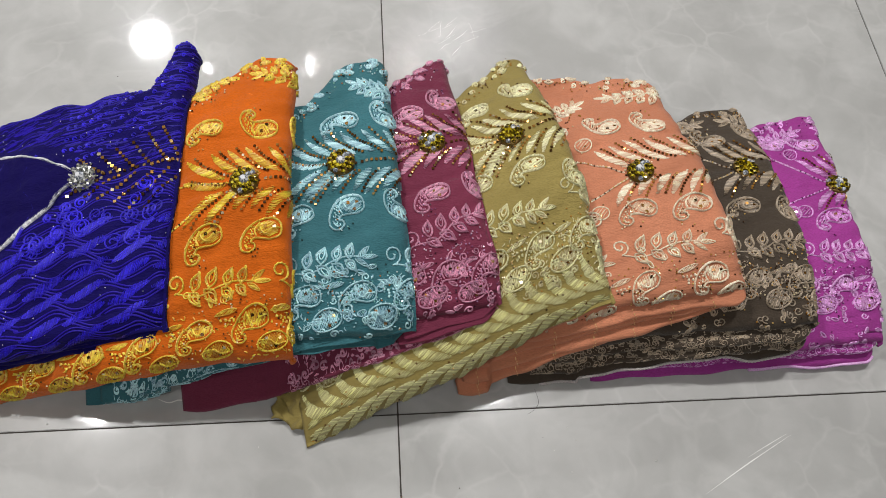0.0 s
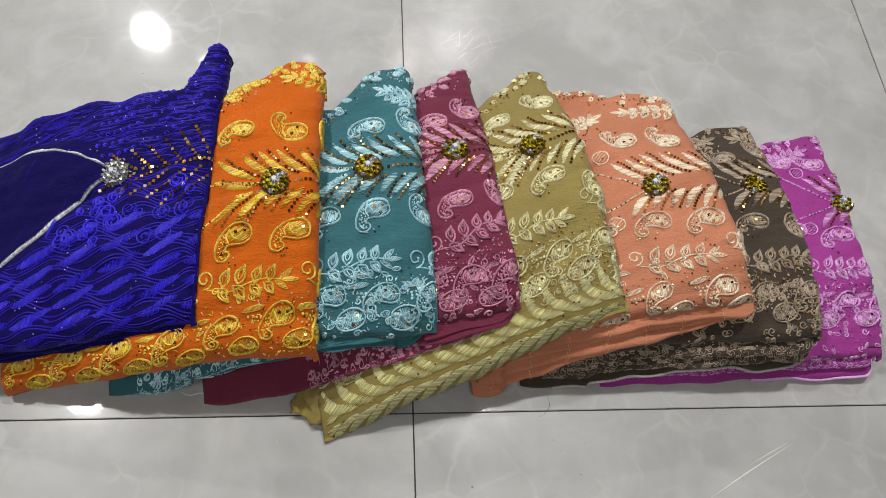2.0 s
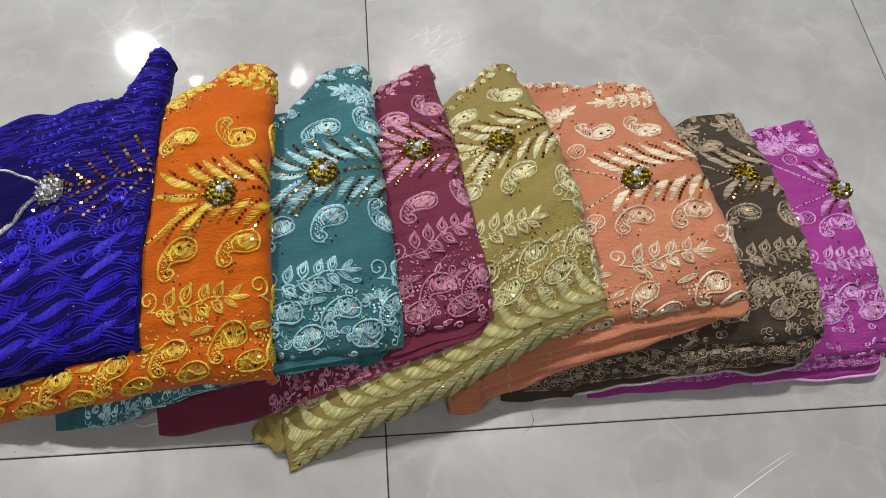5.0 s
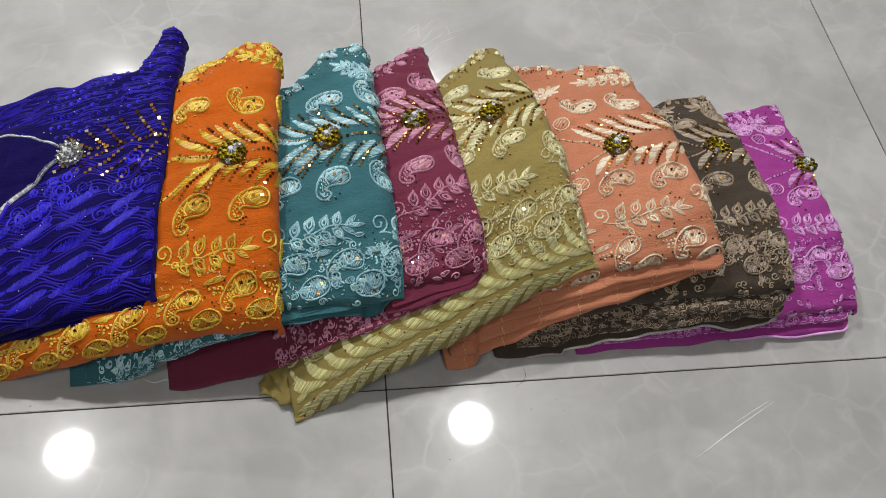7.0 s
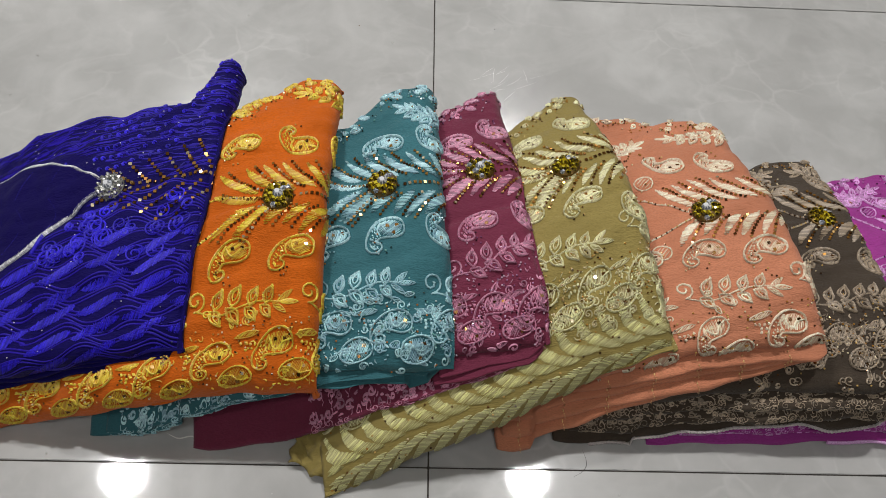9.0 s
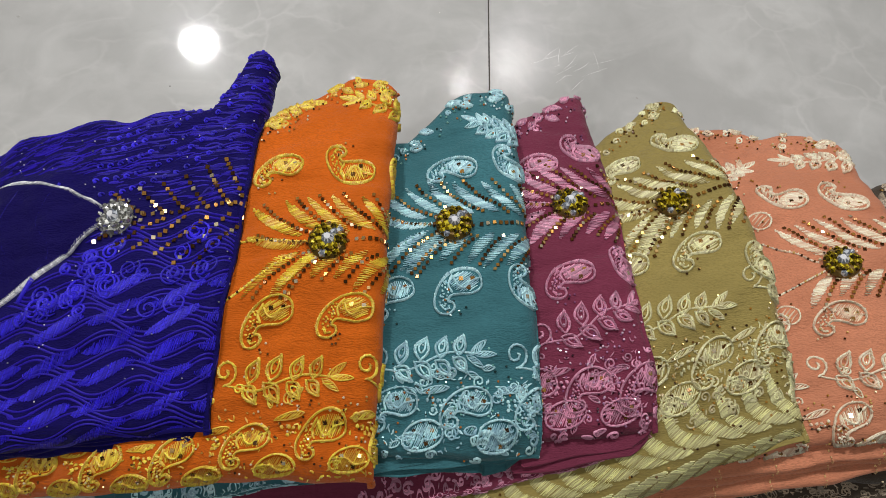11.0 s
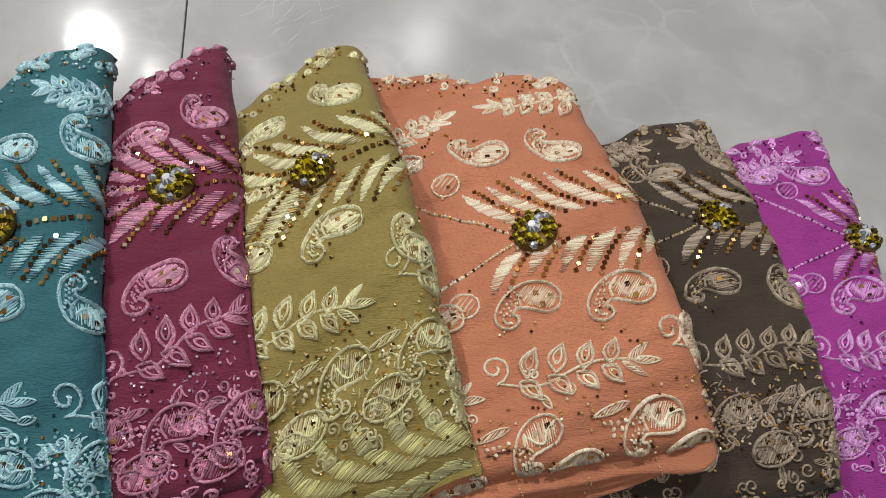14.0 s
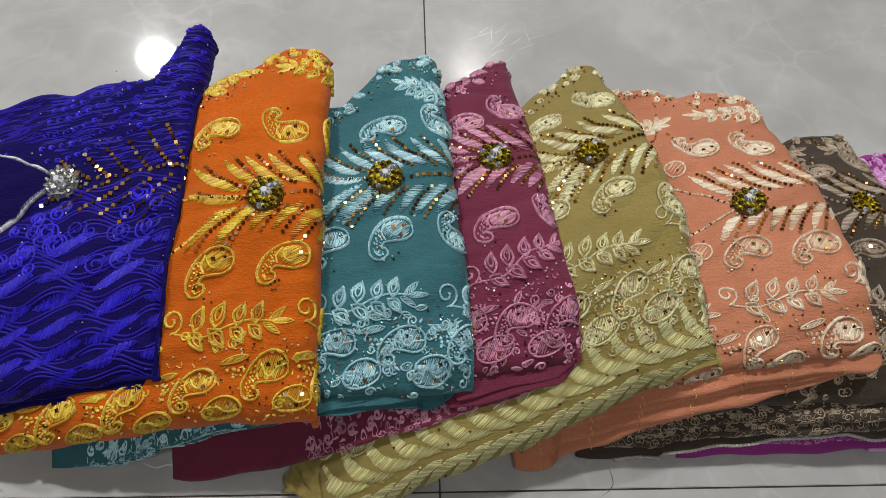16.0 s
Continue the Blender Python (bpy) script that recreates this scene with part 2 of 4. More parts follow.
# ---- folded garments ----
class Panel:
    """The upper cloth of one folded garment: a is the way from the right edge to the left, f the way from the front edge to the back, both along the cloth."""

    def __init__(self, front, back, left, width, heights, rise, curl, lip, shoulder, foot, skew, seed, under):
        self.o = np.array(front)
        e = np.array(back) - self.o
        self.length = float(np.hypot(*e))
        self.e = e / self.length
        self.d = np.array(left) / np.hypot(*left)
        self.width, self.heights, self.rise, self.curl, self.lip, self.shoulder, self.foot, self.skew, self.seed, self.under = width, heights, rise, curl, lip, shoulder, foot, skew, seed, under
        self.inverse = np.linalg.inv(np.array([self.d, self.e]).T)
        self.cover, self.end = None, width

    def top(self, a, f):
        zf, zm, zb = self.heights
        v = np.clip(f / self.length, 0, 1) ** 0.72
        edge = zf * (1 - v) * (1 - 2 * v) + 4 * zm * v * (1 - v) + zb * v * (2 * v - 1)
        w = np.clip(a / self.width, 0, 1)
        z = self.foot + (edge - self.foot) * (1 - w ** self.rise)
        s = self.seed
        fold = 0.0012 * np.sin(70 * f + 25 * a + s) + 0.0014 * np.sin(38 * a - 21 * f + 2 * s) + 0.0007 * np.sin(150 * f + 60 * a + 3 * s) + 0.0007 * np.sin(190 * a - 30 * f + 5 * s)
        crisp = 0.0006 * np.sin(330 * f + 90 * a + s) * np.sin(41 * a + s) + 0.0005 * np.sin(260 * a + 120 * f) * np.sin(37 * f + 2 * s)
        crease = sum(0.0016 * np.exp(-((f - self.length * q - 0.12 * (k - 1) * a - 0.004 * np.sin(34 * a + s + k)) / 0.0034) ** 2) * (0.4 + 0.6 * np.sin(23 * a + 2 * k + s) ** 2) for k, q in enumerate((0.22, 0.45, 0.62, 0.86)))
        return z + fold + crisp - crease

    def pile(self, x, y, z):
        """The height of the pile with this garment on it, where z is the height below it."""
        r = np.stack([x - self.o[0], y - self.o[1]], -1) @ self.inverse.T
        a, f = r[..., 0], r[..., 1]
        inside = (a > 0.002) & (a < self.width) & (f > 0.002) & (f < self.back_edge(a))
        slope = np.clip(0.016 - a, 0, 1) * 0.7 + np.clip(0.016 - f, 0, 1) * 0.7
        return np.where(inside, np.maximum(self.top(a, f), z + 0.010) - slope, z)

    def covered(self, a, f):
        """Whether the next garment lies on the cloth there."""
        if self.cover is None:
            return np.zeros(np.shape(a), bool)
        c = self.cover
        f = f + self.skew * np.maximum(a, self.curl)
        place = self.o + a[..., None] * self.d + f[..., None] * self.e
        r = (place - c.o) @ c.inverse.T
        return (r[..., 0] > 0.002) & (r[..., 1] > -0.001 + c.skew * r[..., 0]) & (r[..., 1] < c.back_edge(r[..., 0]) - 0.012)

    def support(self, x, y):
        z = np.zeros_like(x)
        for p in self.under:
            z = p.pile(x, y, z)
        return z

    def back_edge(self, a):
        tip, drop, start, span, wide = self.shoulder
        return self.length - drop * np.clip((a - start) / span, 0, 1) ** 1.2 - tip * np.clip(1 - a / wide, 0, 1) ** 2 + 0.0025 * np.sin(120 * a + self.seed)

    def limit(self, a):
        """The back edge, counted from the slanting front edge."""
        return self.back_edge(a) - self.skew * np.maximum(a, self.curl)

    def point(self, a, f):
        """Place of cloth coordinates, wrapped round the right, front and back folds."""
        a, f = np.broadcast_arrays(np.asarray(a, float), np.asarray(f, float))
        r, q = self.curl, self.lip
        ta = np.clip((r - a) / r, 0, 2.6)
        tf = np.clip((q - f) / q, 0, 2.2)
        back = self.back_edge(a)
        b = 0.008
        ac = np.maximum(a, r)
        tb = np.clip((f + self.skew * ac - (back - b)) / b, 0, 2.4)
        fc = np.minimum(np.maximum(f, q) + self.skew * ac, back - b)
        out = r * np.sin(ta)
        front = q * np.sin(tf)
        rear = b * np.sin(tb)
        wave = 0.0008 * np.sin(45 * f + 3 * self.seed) + 0.0005 * np.sin(110 * f + self.seed)
        bow = 0.0015 * np.sin(40 * a + self.seed) + 0.0008 * np.sin(130 * a)
        x = self.o[0] + self.d[0] * (ac - out + wave * (ta > 0) * np.sin(np.minimum(ta, 1.57))) + self.e[0] * (fc - front + rear + bow * (tf > 0))
        y = self.o[1] + self.d[1] * (ac - out + wave * (ta > 0) * np.sin(np.minimum(ta, 1.57))) + self.e[1] * (fc - front + rear + bow * (tf > 0))
        z = self.top(ac, fc)
        low = self.support(x, y)
        z = np.maximum(z, low + 0.010)
        z = z - np.sqrt((r * (1 - np.cos(ta))) ** 2 + (q * (1 - np.cos(tf))) ** 2 + (b * (1 - np.cos(tb))) ** 2)
        z = np.maximum(z, low + 0.0030)
        return np.stack([x, y, z], -1)

    def raised(self, a, f, h):
        """Points that stand h above the cloth."""
        k = 0.0008
        p = self.point(a, f)
        n = np.cross(self.point(a, f + k) - p, self.point(a + k, f) - p)
        n /= np.maximum(np.linalg.norm(n, axis=-1, keepdims=True), 1e-12)
        return p + n * np.asarray(h)[..., None], n

    def local(self, x, y):
        a, f = self.inverse @ (np.array((x, y)) - self.o)
        return a, f - self.skew * max(a, self.curl)

    def sheet(self, na=110, nf=110):
        a = np.concatenate([np.linspace(-1.3 * self.curl, self.curl, 14)[:-1], np.linspace(self.curl, self.end, na)])
        q = self.lip
        v = np.concatenate([np.linspace(0, 0.88, nf), np.linspace(0.88, 1.0, 26)[1:]])
        end = self.limit(a)[:, None] + 0.006
        F = np.concatenate([np.repeat(np.linspace(-1.1 * q, q, 14)[None, :-1], len(a), 0), q + (end - q) * v[None, :]], 1)
        A = np.repeat(a[:, None], F.shape[1], 1)
        p = self.point(A, F)
        return p


def grid_faces(n, m, base=0):
    return [(base + i * m + j, base + i * m + j + 1, base + (i + 1) * m + j + 1, base + (i + 1) * m + j) for i in range(n - 1) for j in range(m - 1)]


def solid_grid(p, thick):
    """A sheet of cloth with thickness, from a grid of points."""
    n, m = p.shape[:2]
    du, dv = np.gradient(p, axis=0), np.gradient(p, axis=1)
    nn = np.cross(dv, du)
    nn /= np.maximum(np.linalg.norm(nn, axis=-1, keepdims=True), 1e-9)
    low = p - nn * thick
    low[..., 2] = np.maximum(low[..., 2], 0.0006)
    verts = np.concatenate([p.reshape(-1, 3), low.reshape(-1, 3)]).tolist()
    k = n * m
    faces = grid_faces(n, m) + [tuple(reversed(f)) for f in grid_faces(n, m, k)]
    rim = [i * m for i in range(n)] + [(n - 1) * m + j for j in range(1, m)] + [i * m + m - 1 for i in range(n - 2, -1, -1)] + [j for j in range(m - 2, 0, -1)]
    faces += [(rim[i], rim[(i + 1) % len(rim)], rim[(i + 1) % len(rim)] + k, rim[i] + k) for i in range(len(rim))]
    return verts, faces

# right front corner, right back corner, way to the left, width, heights of the right edge (front, middle, back), rise, curl radius, front lip radius, shoulder, height at the left, slant of the front edge
SHAPES = {
    "magenta": ((0.466, 0.340), (0.473, 0.611), (-0.276, -0.028), 0.30, (0.028, 0.048, 0.024), 1.7, 0.008, 0.008, (0.006, 0.010, 0.03, 0.05, 0.022), 0.012, 0.08),
    "brown": ((0.382, 0.345), (0.377, 0.608), (-0.279, -0.031), 0.30, (0.070, 0.093, 0.044), 1.7, 0.012, 0.010, (0.008, 0.012, 0.03, 0.05, 0.022), 0.024, 0.10),
    "peach": ((0.305, 0.369), (0.2661, 0.618), (-0.244, -0.060), 0.27, (0.104, 0.131, 0.093), 1.7, 0.016, 0.010, (0.020, -0.034, 0.020, 0.10, 0.050), 0.045, 0.13),
    "olive": ((0.185, 0.360), (0.136, 0.635), (-0.252, -0.080), 0.28, (0.083, 0.142, 0.098), 1.7, 0.013, 0.026, (0.004, 0.030, 0.015, 0.06, 0.022), 0.012, 0.00),
    "plum": ((0.089, 0.358), (0.058, 0.620), (-0.279, -0.055), 0.29, (0.099, 0.131, 0.115), 1.7, 0.013, 0.010, (0.004, 0.030, 0.02, 0.05, 0.022), 0.028, 0.16),
    "teal": ((0.017, 0.345), (-0.003, 0.605), (-0.290, -0.029), 0.30, (0.084, 0.138, 0.133), 1.7, 0.013, 0.012, (0.006, 0.040, 0.026, 0.05, 0.022), 0.024, 0.09),
    "orange": ((-0.086, 0.330), (-0.084, 0.602), (-0.300, -0.010), 0.32, (0.073, 0.146, 0.143), 1.7, 0.013, 0.024, (0.004, 0.046, 0.035, 0.06, 0.022), 0.012, 0.0),
    "blue": ((-0.187, 0.352), (-0.170, 0.610), (-0.300, -0.020), 0.26, (0.087, 0.132, 0.150), 2.2, 0.014, 0.016, (0.006, 0.045, 0.015, 0.020, 0.012), 0.045, 0.00),
}
BROOCH = {"magenta": (0.463, 0.508), "brown": (0.346, 0.505), "peach": (0.224, 0.477), "olive": (0.109, 0.514), "plum": (0.037, 0.509), "teal": (-0.043, 0.483), "orange": (-0.122, 0.459), "blue": (-0.260, 0.479)}
COLOURS = {"magenta": ((164, 62, 146), (204, 140, 194)), "brown": ((74, 64, 54), (148, 132, 112)), "peach": ((206, 134, 101), (245, 202, 168)), "olive": ((154, 137, 78), (212, 196, 148)), "plum": ((122, 50, 73), (184, 124, 148)), "teal": ((61, 113, 121), (158, 204, 222)), "orange": ((212, 101, 16), (246, 180, 58)), "blue": ((16, 5, 88), (42, 28, 180))}
LABELS = {
    "magenta": "folded magenta kurti with tonal embroidery and crystal brooch",
    "brown": "folded grey-brown kurti with beige embroidery and crystal brooch",
    "peach": "folded peach kurti with pale paisley embroidery, gold sequins and brooch",
    "olive": "folded olive green kurti with pale embroidery and feathered border",
    "plum": "folded plum kurti with pink paisley embroidery and crystal brooch",
    "teal": "folded teal kurti with pale blue paisley embroidery and brooch",
    "orange": "folded orange kurti with golden yellow paisley embroidery and brooch",
    "blue": "folded royal blue lace kurti with navy neckline and silver piping",
}


# ---- embroidery ----
JITTER = np.random.default_rng(7)


class Stitch:
    """Threads and stones in the cloth's own metres, (s, t) to the right and to the back of the brooch."""

    def __init__(self):
        self.strokes, self.beads, self.squares = [], [], []

    def add(self, pts, width=0.0014, height=0.0011):
        pts = np.asarray(pts, float)
        if len(pts) < 2:
            return
        if width < 0.00150:
            self.strokes.append((pts, width, height))
            return
        # a rope of short slanting stitches over a core
        self.strokes.append((pts, width * 0.72, height * 0.75))
        step = np.hypot(*np.diff(pts, axis=0).T)
        run = np.concatenate([[0], np.cumsum(step)])
        for r in np.arange(0.0004, run[-1], 0.00125):
            c = np.array((np.interp(r, run, pts[:, 0]), np.interp(r, run, pts[:, 1])))
            e = np.array((np.interp(r + 0.0004, run, pts[:, 0]), np.interp(r + 0.0004, run, pts[:, 1]))) - c
            l = np.hypot(*e)
            if l < 1e-6:
                continue
            e /= l
            k = radians(24 + JITTER.normal(0, 5))
            w = np.array((e[0] * math.cos(k) - e[1] * math.sin(k), e[1] * math.cos(k) + e[0] * math.sin(k))) * width * 0.55 * JITTER.uniform(0.88, 1.12)
            c = c + JITTER.normal(0, 0.00007, 2)
            self.strokes.append((np.array((c - w, c, c + w)), 0.00115, height))

    def threads(self, panel, a0, f0, a_max, a_min=-1.0):
        verts, lift, faces, count = [], [], [], 0
        for pts, w, h in self.strokes:
            a, f = a0 - pts[:, 0], f0 + pts[:, 1]
            ok = (a > a_min) & (a > -0.9 * panel.curl) & (a < a_max) & (f > -1.0 * panel.lip) & (f < panel.limit(a) + 0.003) & ~panel.covered(a, f)
            if not ok.all():
                keep = np.flatnonzero(ok)
                if len(keep) < 2:
                    continue
                runs = np.split(keep, np.flatnonzero(np.diff(keep) > 1) + 1)
                run = max(runs, key=len)
                if len(run) < 2:
                    continue
                pts, a, f = pts[run], a[run], f[run]
            tan = np.gradient(pts, axis=0)
            tan /= np.maximum(np.linalg.norm(tan, axis=1, keepdims=True), 1e-9)
            nor = np.stack([-tan[:, 1], tan[:, 0]], 1)
            n = len(pts)
            grow = np.ones(n)
            grow[0] = grow[-1] = 0.45
            side = nor * (w * 0.5 * grow)[:, None]
            verts.append(np.stack([pts - side, pts, pts + side], 1).reshape(-1, 2))
            lift.append(np.tile((0.0001, 1.25 * h, 0.0001), n))
            for i in range(n - 1):
                b = count + 3 * i
                faces += [(b, b + 3, b + 4, b + 1), (b + 1, b + 4, b + 5, b + 2)]
            count += 3 * n
        if not verts:
            return None
        q = np.concatenate(verts)
        return panel.raised(a0 - q[:, 0], f0 + q[:, 1], np.concatenate(lift))[0].tolist(), faces

    def stones(self, panel, a0, f0, a_max, rng, which):
        verts, faces = [], []
        st = np.array(self.squares if which else self.beads).reshape(-1, 3)
        a, f = a0 - st[:, 0], f0 + st[:, 1]
        ok = (a > -0.8 * panel.curl) & (a < a_max) & (f > -0.6 * panel.lip) & (f < panel.limit(a) - 0.006) & ~panel.covered(a, f)
        a, f, size = a[ok], f[ok], st[ok, 2]
        if not len(a):
            return None
        places, ways = panel.raised(a, f, np.full(len(a), 0.0006))
        beside = panel.raised(a + 0.001, f, np.full(len(a), 0.0006))[0]
        for p, n, p2, r in zip(places, ways, beside, size):
            n = Vector(n) + Vector(rng.normal(0, 0.16, 3))
            n.normalize()
            u = (Vector(p2 - p) - n * n.dot(Vector(p2 - p))).normalized()
            u.rotate(Matrix.Rotation(rng.uniform(-0.2, 0.2), 3, n))
            v, c, b = n.cross(u), Vector(p), len(verts)
            if which:
                for k, z in ((1.0, 0.0), (0.9, 0.0007)):
                    verts += [tuple(c + (u * x + v * y) * r * k + n * z) for x, y in ((-1, -1), (1, -1), (1, 1), (-1, 1))]
                faces += [(b + 4, b + 5, b + 6, b + 7)] + [(b + i, b + (i + 1) % 4, b + 4 + (i + 1) % 4, b + 4 + i) for i in range(4)]
            else:
                for k in range(5):
                    w = 2 * math.pi * k / 5
                    verts.append(tuple(c + (u * math.cos(w) + v * math.sin(w)) * r))
                for k in range(5):
                    w = 2 * math.pi * k / 5
                    verts.append(tuple(c + (u * math.cos(w) + v * math.sin(w)) * r * 0.6 + n * r * 0.9))
                faces += [tuple(b + 5 + k for k in range(5))] + [(b + k, b + (k + 1) % 5, b + 5 + (k + 1) % 5, b + 5 + k) for k in range(5)]
        return (verts, faces) if verts else None


def curve(points, closed=False, n=6):
    """A smooth line through a few points."""
    p = [np.array(q, float) for q in points]
    ext = [p[-1]] + p + [p[0], p[1]] if closed else [2 * p[0] - p[1]] + p + [2 * p[-1] - p[-2]]
    out = []
    for i in range(1, len(ext) - 2):
        a, b, c, d = ext[i - 1:i + 3]
        for k in range(n):
            t = k / n
            out.append(0.5 * (2 * b + (c - a) * t + (2 * a - 5 * b + 4 * c - d) * t * t + (3 * b - a - 3 * c + d) * t ** 3))
    out.append(ext[-2])
    return np.array(out)


def turned(pts, centre, degrees, size, flip=1):
    c, s = math.cos(radians(degrees)), math.sin(radians(degrees))
    p = np.asarray(pts, float) * np.array((1, flip)) * size
    return p @ np.array(((c, s), (-s, c))) + np.array(centre)


def hatch(st, polygon, angle, gap, width, height=0.0011):
    """Satin stitches side by side across a closed outline."""
    c, s = math.cos(radians(angle)), math.sin(radians(angle))
    rot = np.array(((c, s), (-s, c)))
    q = polygon @ rot.T
    y = q[:, 1].min() + gap * 0.6
    while y < q[:, 1].max():
        nxt = np.roll(q, -1, 0)
        cross = (q[:, 1] <= y) != (nxt[:, 1] <= y)
        x = np.sort(q[cross, 0] + (y - q[cross, 1]) * (nxt[cross, 0] - q[cross, 0]) / (nxt[cross, 1] - q[cross, 1]))
        for i in range(0, len(x) - 1, 2):
            if x[i + 1] - x[i] > 0.0012:
                k = max(2, int((x[i + 1] - x[i]) / 0.005) + 2)
                ends = JITTER.normal(0, 0.0003, 2)
                line = np.stack([np.linspace(x[i] + ends[0], x[i + 1] + ends[1], k), np.full(k, y) + JITTER.normal(0, 0.00018, k)], 1) @ rot
                st.add(line, width, height)
        y += gap


def knots(st, points, size=0.0013):
    """Little raised knots of thread."""
    for p in points:
        w = JITTER.uniform(0, 3.1)
        d = np.array((math.cos(w), math.sin(w))) * size * 0.55
        st.strokes.append((np.array((p - d, p, p + d)), size * 1.15, 0.0017))


def paisley(st, rng, centre, degrees, size, flip=1, fill=1):
    """A comma: a round head filled with fine stitches, a hooked tail filled with knots and beads."""
    body = curve([(0.44, 0.15), (0.37, 0.33), (0.14, 0.41), (-0.13, 0.33), (-0.34, 0.13), (-0.46, -0.12), (-0.47, -0.33), (-0.37, -0.47), (-0.20, -0.47), (-0.10, -0.36), (-0.14, -0.26), (-0.22, -0.24), (-0.16, -0.13), (0.02, -0.10), (0.24, -0.08), (0.40, 0.02)], True, 4)
    place = lambda p: turned(p, centre, degrees, size, flip)
    st.add(place(body), 0.0021, 0.0019)
    head = curve([(0.38, 0.16), (0.31, 0.28), (0.12, 0.33), (-0.10, 0.25), (-0.16, 0.10), (-0.06, -0.03), (0.20, -0.03), (0.34, 0.06)], True, 4)
    lean = degrees + (35 if fill == 1 else 72) * flip
    hatch(st, place(head), lean, 0.00105, 0.00095)
    st.add(place(curve([(0.40, 0.22), (0.22, 0.15), (0.10, 0.02), (-0.02, 0.06), (-0.10, 0.20)])), 0.00145, 0.0018)
    st.add(place(curve([(-0.12, 0.27), (-0.20, 0.08), (-0.13, -0.08)])), 0.00145, 0.0017)
    tail = [(-0.22 - 0.12 * u - 0.05 * k, 0.14 - 0.44 * u + 0.05 * k) for u in np.linspace(0, 1, 7) for k in (-1, 0, 1)]
    knots(st, place(np.array(tail) + rng.normal(0, 0.012, (21, 2))), 0.0013)
    knots(st, place(curve([(-0.34, -0.34), (-0.28, -0.40), (-0.20, -0.38)], n=3)), 0.0012)
    for k in range(4):
        u = rng.uniform(0, 1)
        p = place([(-0.20 - 0.14 * u + rng.normal(0, 0.035), 0.05 - 0.42 * u + rng.normal(0, 0.03))])[0]
        st.beads.append((p[0], p[1], 0.0010))
    for x, y in ((0.26, 0.20), (0.04, 0.18), (0.18, 0.03))[:rng.integers(2, 4)]:
        p = place([(x, y)])[0]
        st.squares.append((p[0], p[1], 0.0014))
    for k in range(rng.integers(5, 9)):
        p = place([(rng.uniform(-0.35, 0.15), rng.uniform(-0.62, -0.42) + 0.2 * (k % 2))])[0]
        st.beads.append((p[0], p[1], 0.0009))


def lens(root, tip, width, bend=0.0, blunt=0.8):
    root, tip = np.array(root, float), np.array(tip, float)
    d = tip - root
    n = np.array((-d[1], d[0]))
    l = np.hypot(*d)
    u = np.linspace(0, 1, 9)
    mid = root + d * u[:, None] + n * (bend * np.sin(math.pi * u))[:, None]
    side = n / l * (width * 0.5 * np.sin(math.pi * u ** 0.85) ** blunt)[:, None]
    return mid, mid + side, mid - side


def open_leaf(st, rng, root, tip, width):
    mid, up, low = lens(root, tip, width, 0.06, 1.25)
    st.add(np.concatenate([up, low[::-1][1:]]), 0.0022, 0.0018)
    _, up, low = lens(mid[2], mid[7], width * 0.46, 0.06, 1.2)
    st.add(np.concatenate([up, low[::-1][1:]]), 0.0011, 0.0012)
    for i in (3, 5):
        st.beads.append((mid[i][0], mid[i][1], 0.0007))


def satin_leaf(st, root, tip, width, bend=0.0, gap=0.00108, slant=28, blunt=0.8, edged=True):
    mid, up, low = lens(root, tip, width, bend, blunt)
    d = np.degrees(math.atan2(tip[1] - root[1], tip[0] - root[0]))
    hatch(st, np.concatenate([up, low[::-1][1:-1]]), d + slant, gap, 0.00100)
    if edged:
        st.add(up, 0.0009), st.add(low, 0.0009)


def sequins(st, line, gap=0.0034, size=0.00125):
    run = 0.0
    for i in range(1, len(line)):
        run += np.hypot(*(line[i] - line[i - 1]))
        if run >= gap:
            run = 0.0
            st.squares.append((line[i][0], line[i][1], size))


def spiral(st, centre, start, turns, radius, width=0.0019, flip=1):
    w = np.linspace(0, turns * 2 * math.pi, int(14 * turns))
    r = radius * (1 - 0.8 * w / w[-1])
    st.add(np.stack([centre[0] + r * np.cos(w * flip + start), centre[1] + r * np.sin(w * flip + start)], 1), width, 0.0014)


def sprig(st, rng, start, end, leaf=0.017, curl=True):
    start, end = np.array(start), np.array(end)
    d = end - start
    n = np.array((-d[1], d[0])) / np.hypot(*d)
    stem = curve([start, start + 0.3 * d - 0.004 * n, start + 0.65 * d + 0.003 * n, end])
    st.add(stem, 0.0018)
    along = d / np.hypot(*d)
    if curl:
        spiral(st, start + 0.0078 * n - 0.001 * along, -1.6, 1.35, 0.0078, 0.0020)
    for i, k in enumerate((0.20, 0.40, 0.60, 0.78)):
        p = start + k * d
        l = leaf * (1.0, 1.05, 0.95, 0.85)[i]
        open_leaf(st, rng, p + 0.0005 * n, p + 0.0005 * n + l * (0.42 * along + 0.88 * n), l * 0.54)
        q = p - 0.05 * d
        open_leaf(st, rng, q - 0.0005 * n, q - 0.0005 * n + l * 0.92 * (0.62 * along - 0.76 * n), l * 0.52)
    satin_leaf(st, end - 0.10 * d, end + 0.005 * along + 0.008 * n, 0.0038)
    satin_leaf(st, end - 0.06 * d, end + 0.010 * along - 0.001 * n, 0.0036)
    satin_leaf(st, end - 0.14 * d, end + 0.001 * along - 0.008 * n, 0.0034)
    for k in range(14):
        p = start + d * rng.uniform(0, 1.1) + n * rng.uniform(-0.024, -0.012)
        st.beads.append((p[0], p[1], 0.0009))
    for k in range(6):
        p = end + along * rng.uniform(-0.03, 0.012) + n * rng.uniform(-0.015, 0.01)
        st.beads.append((p[0], p[1], 0.0009))


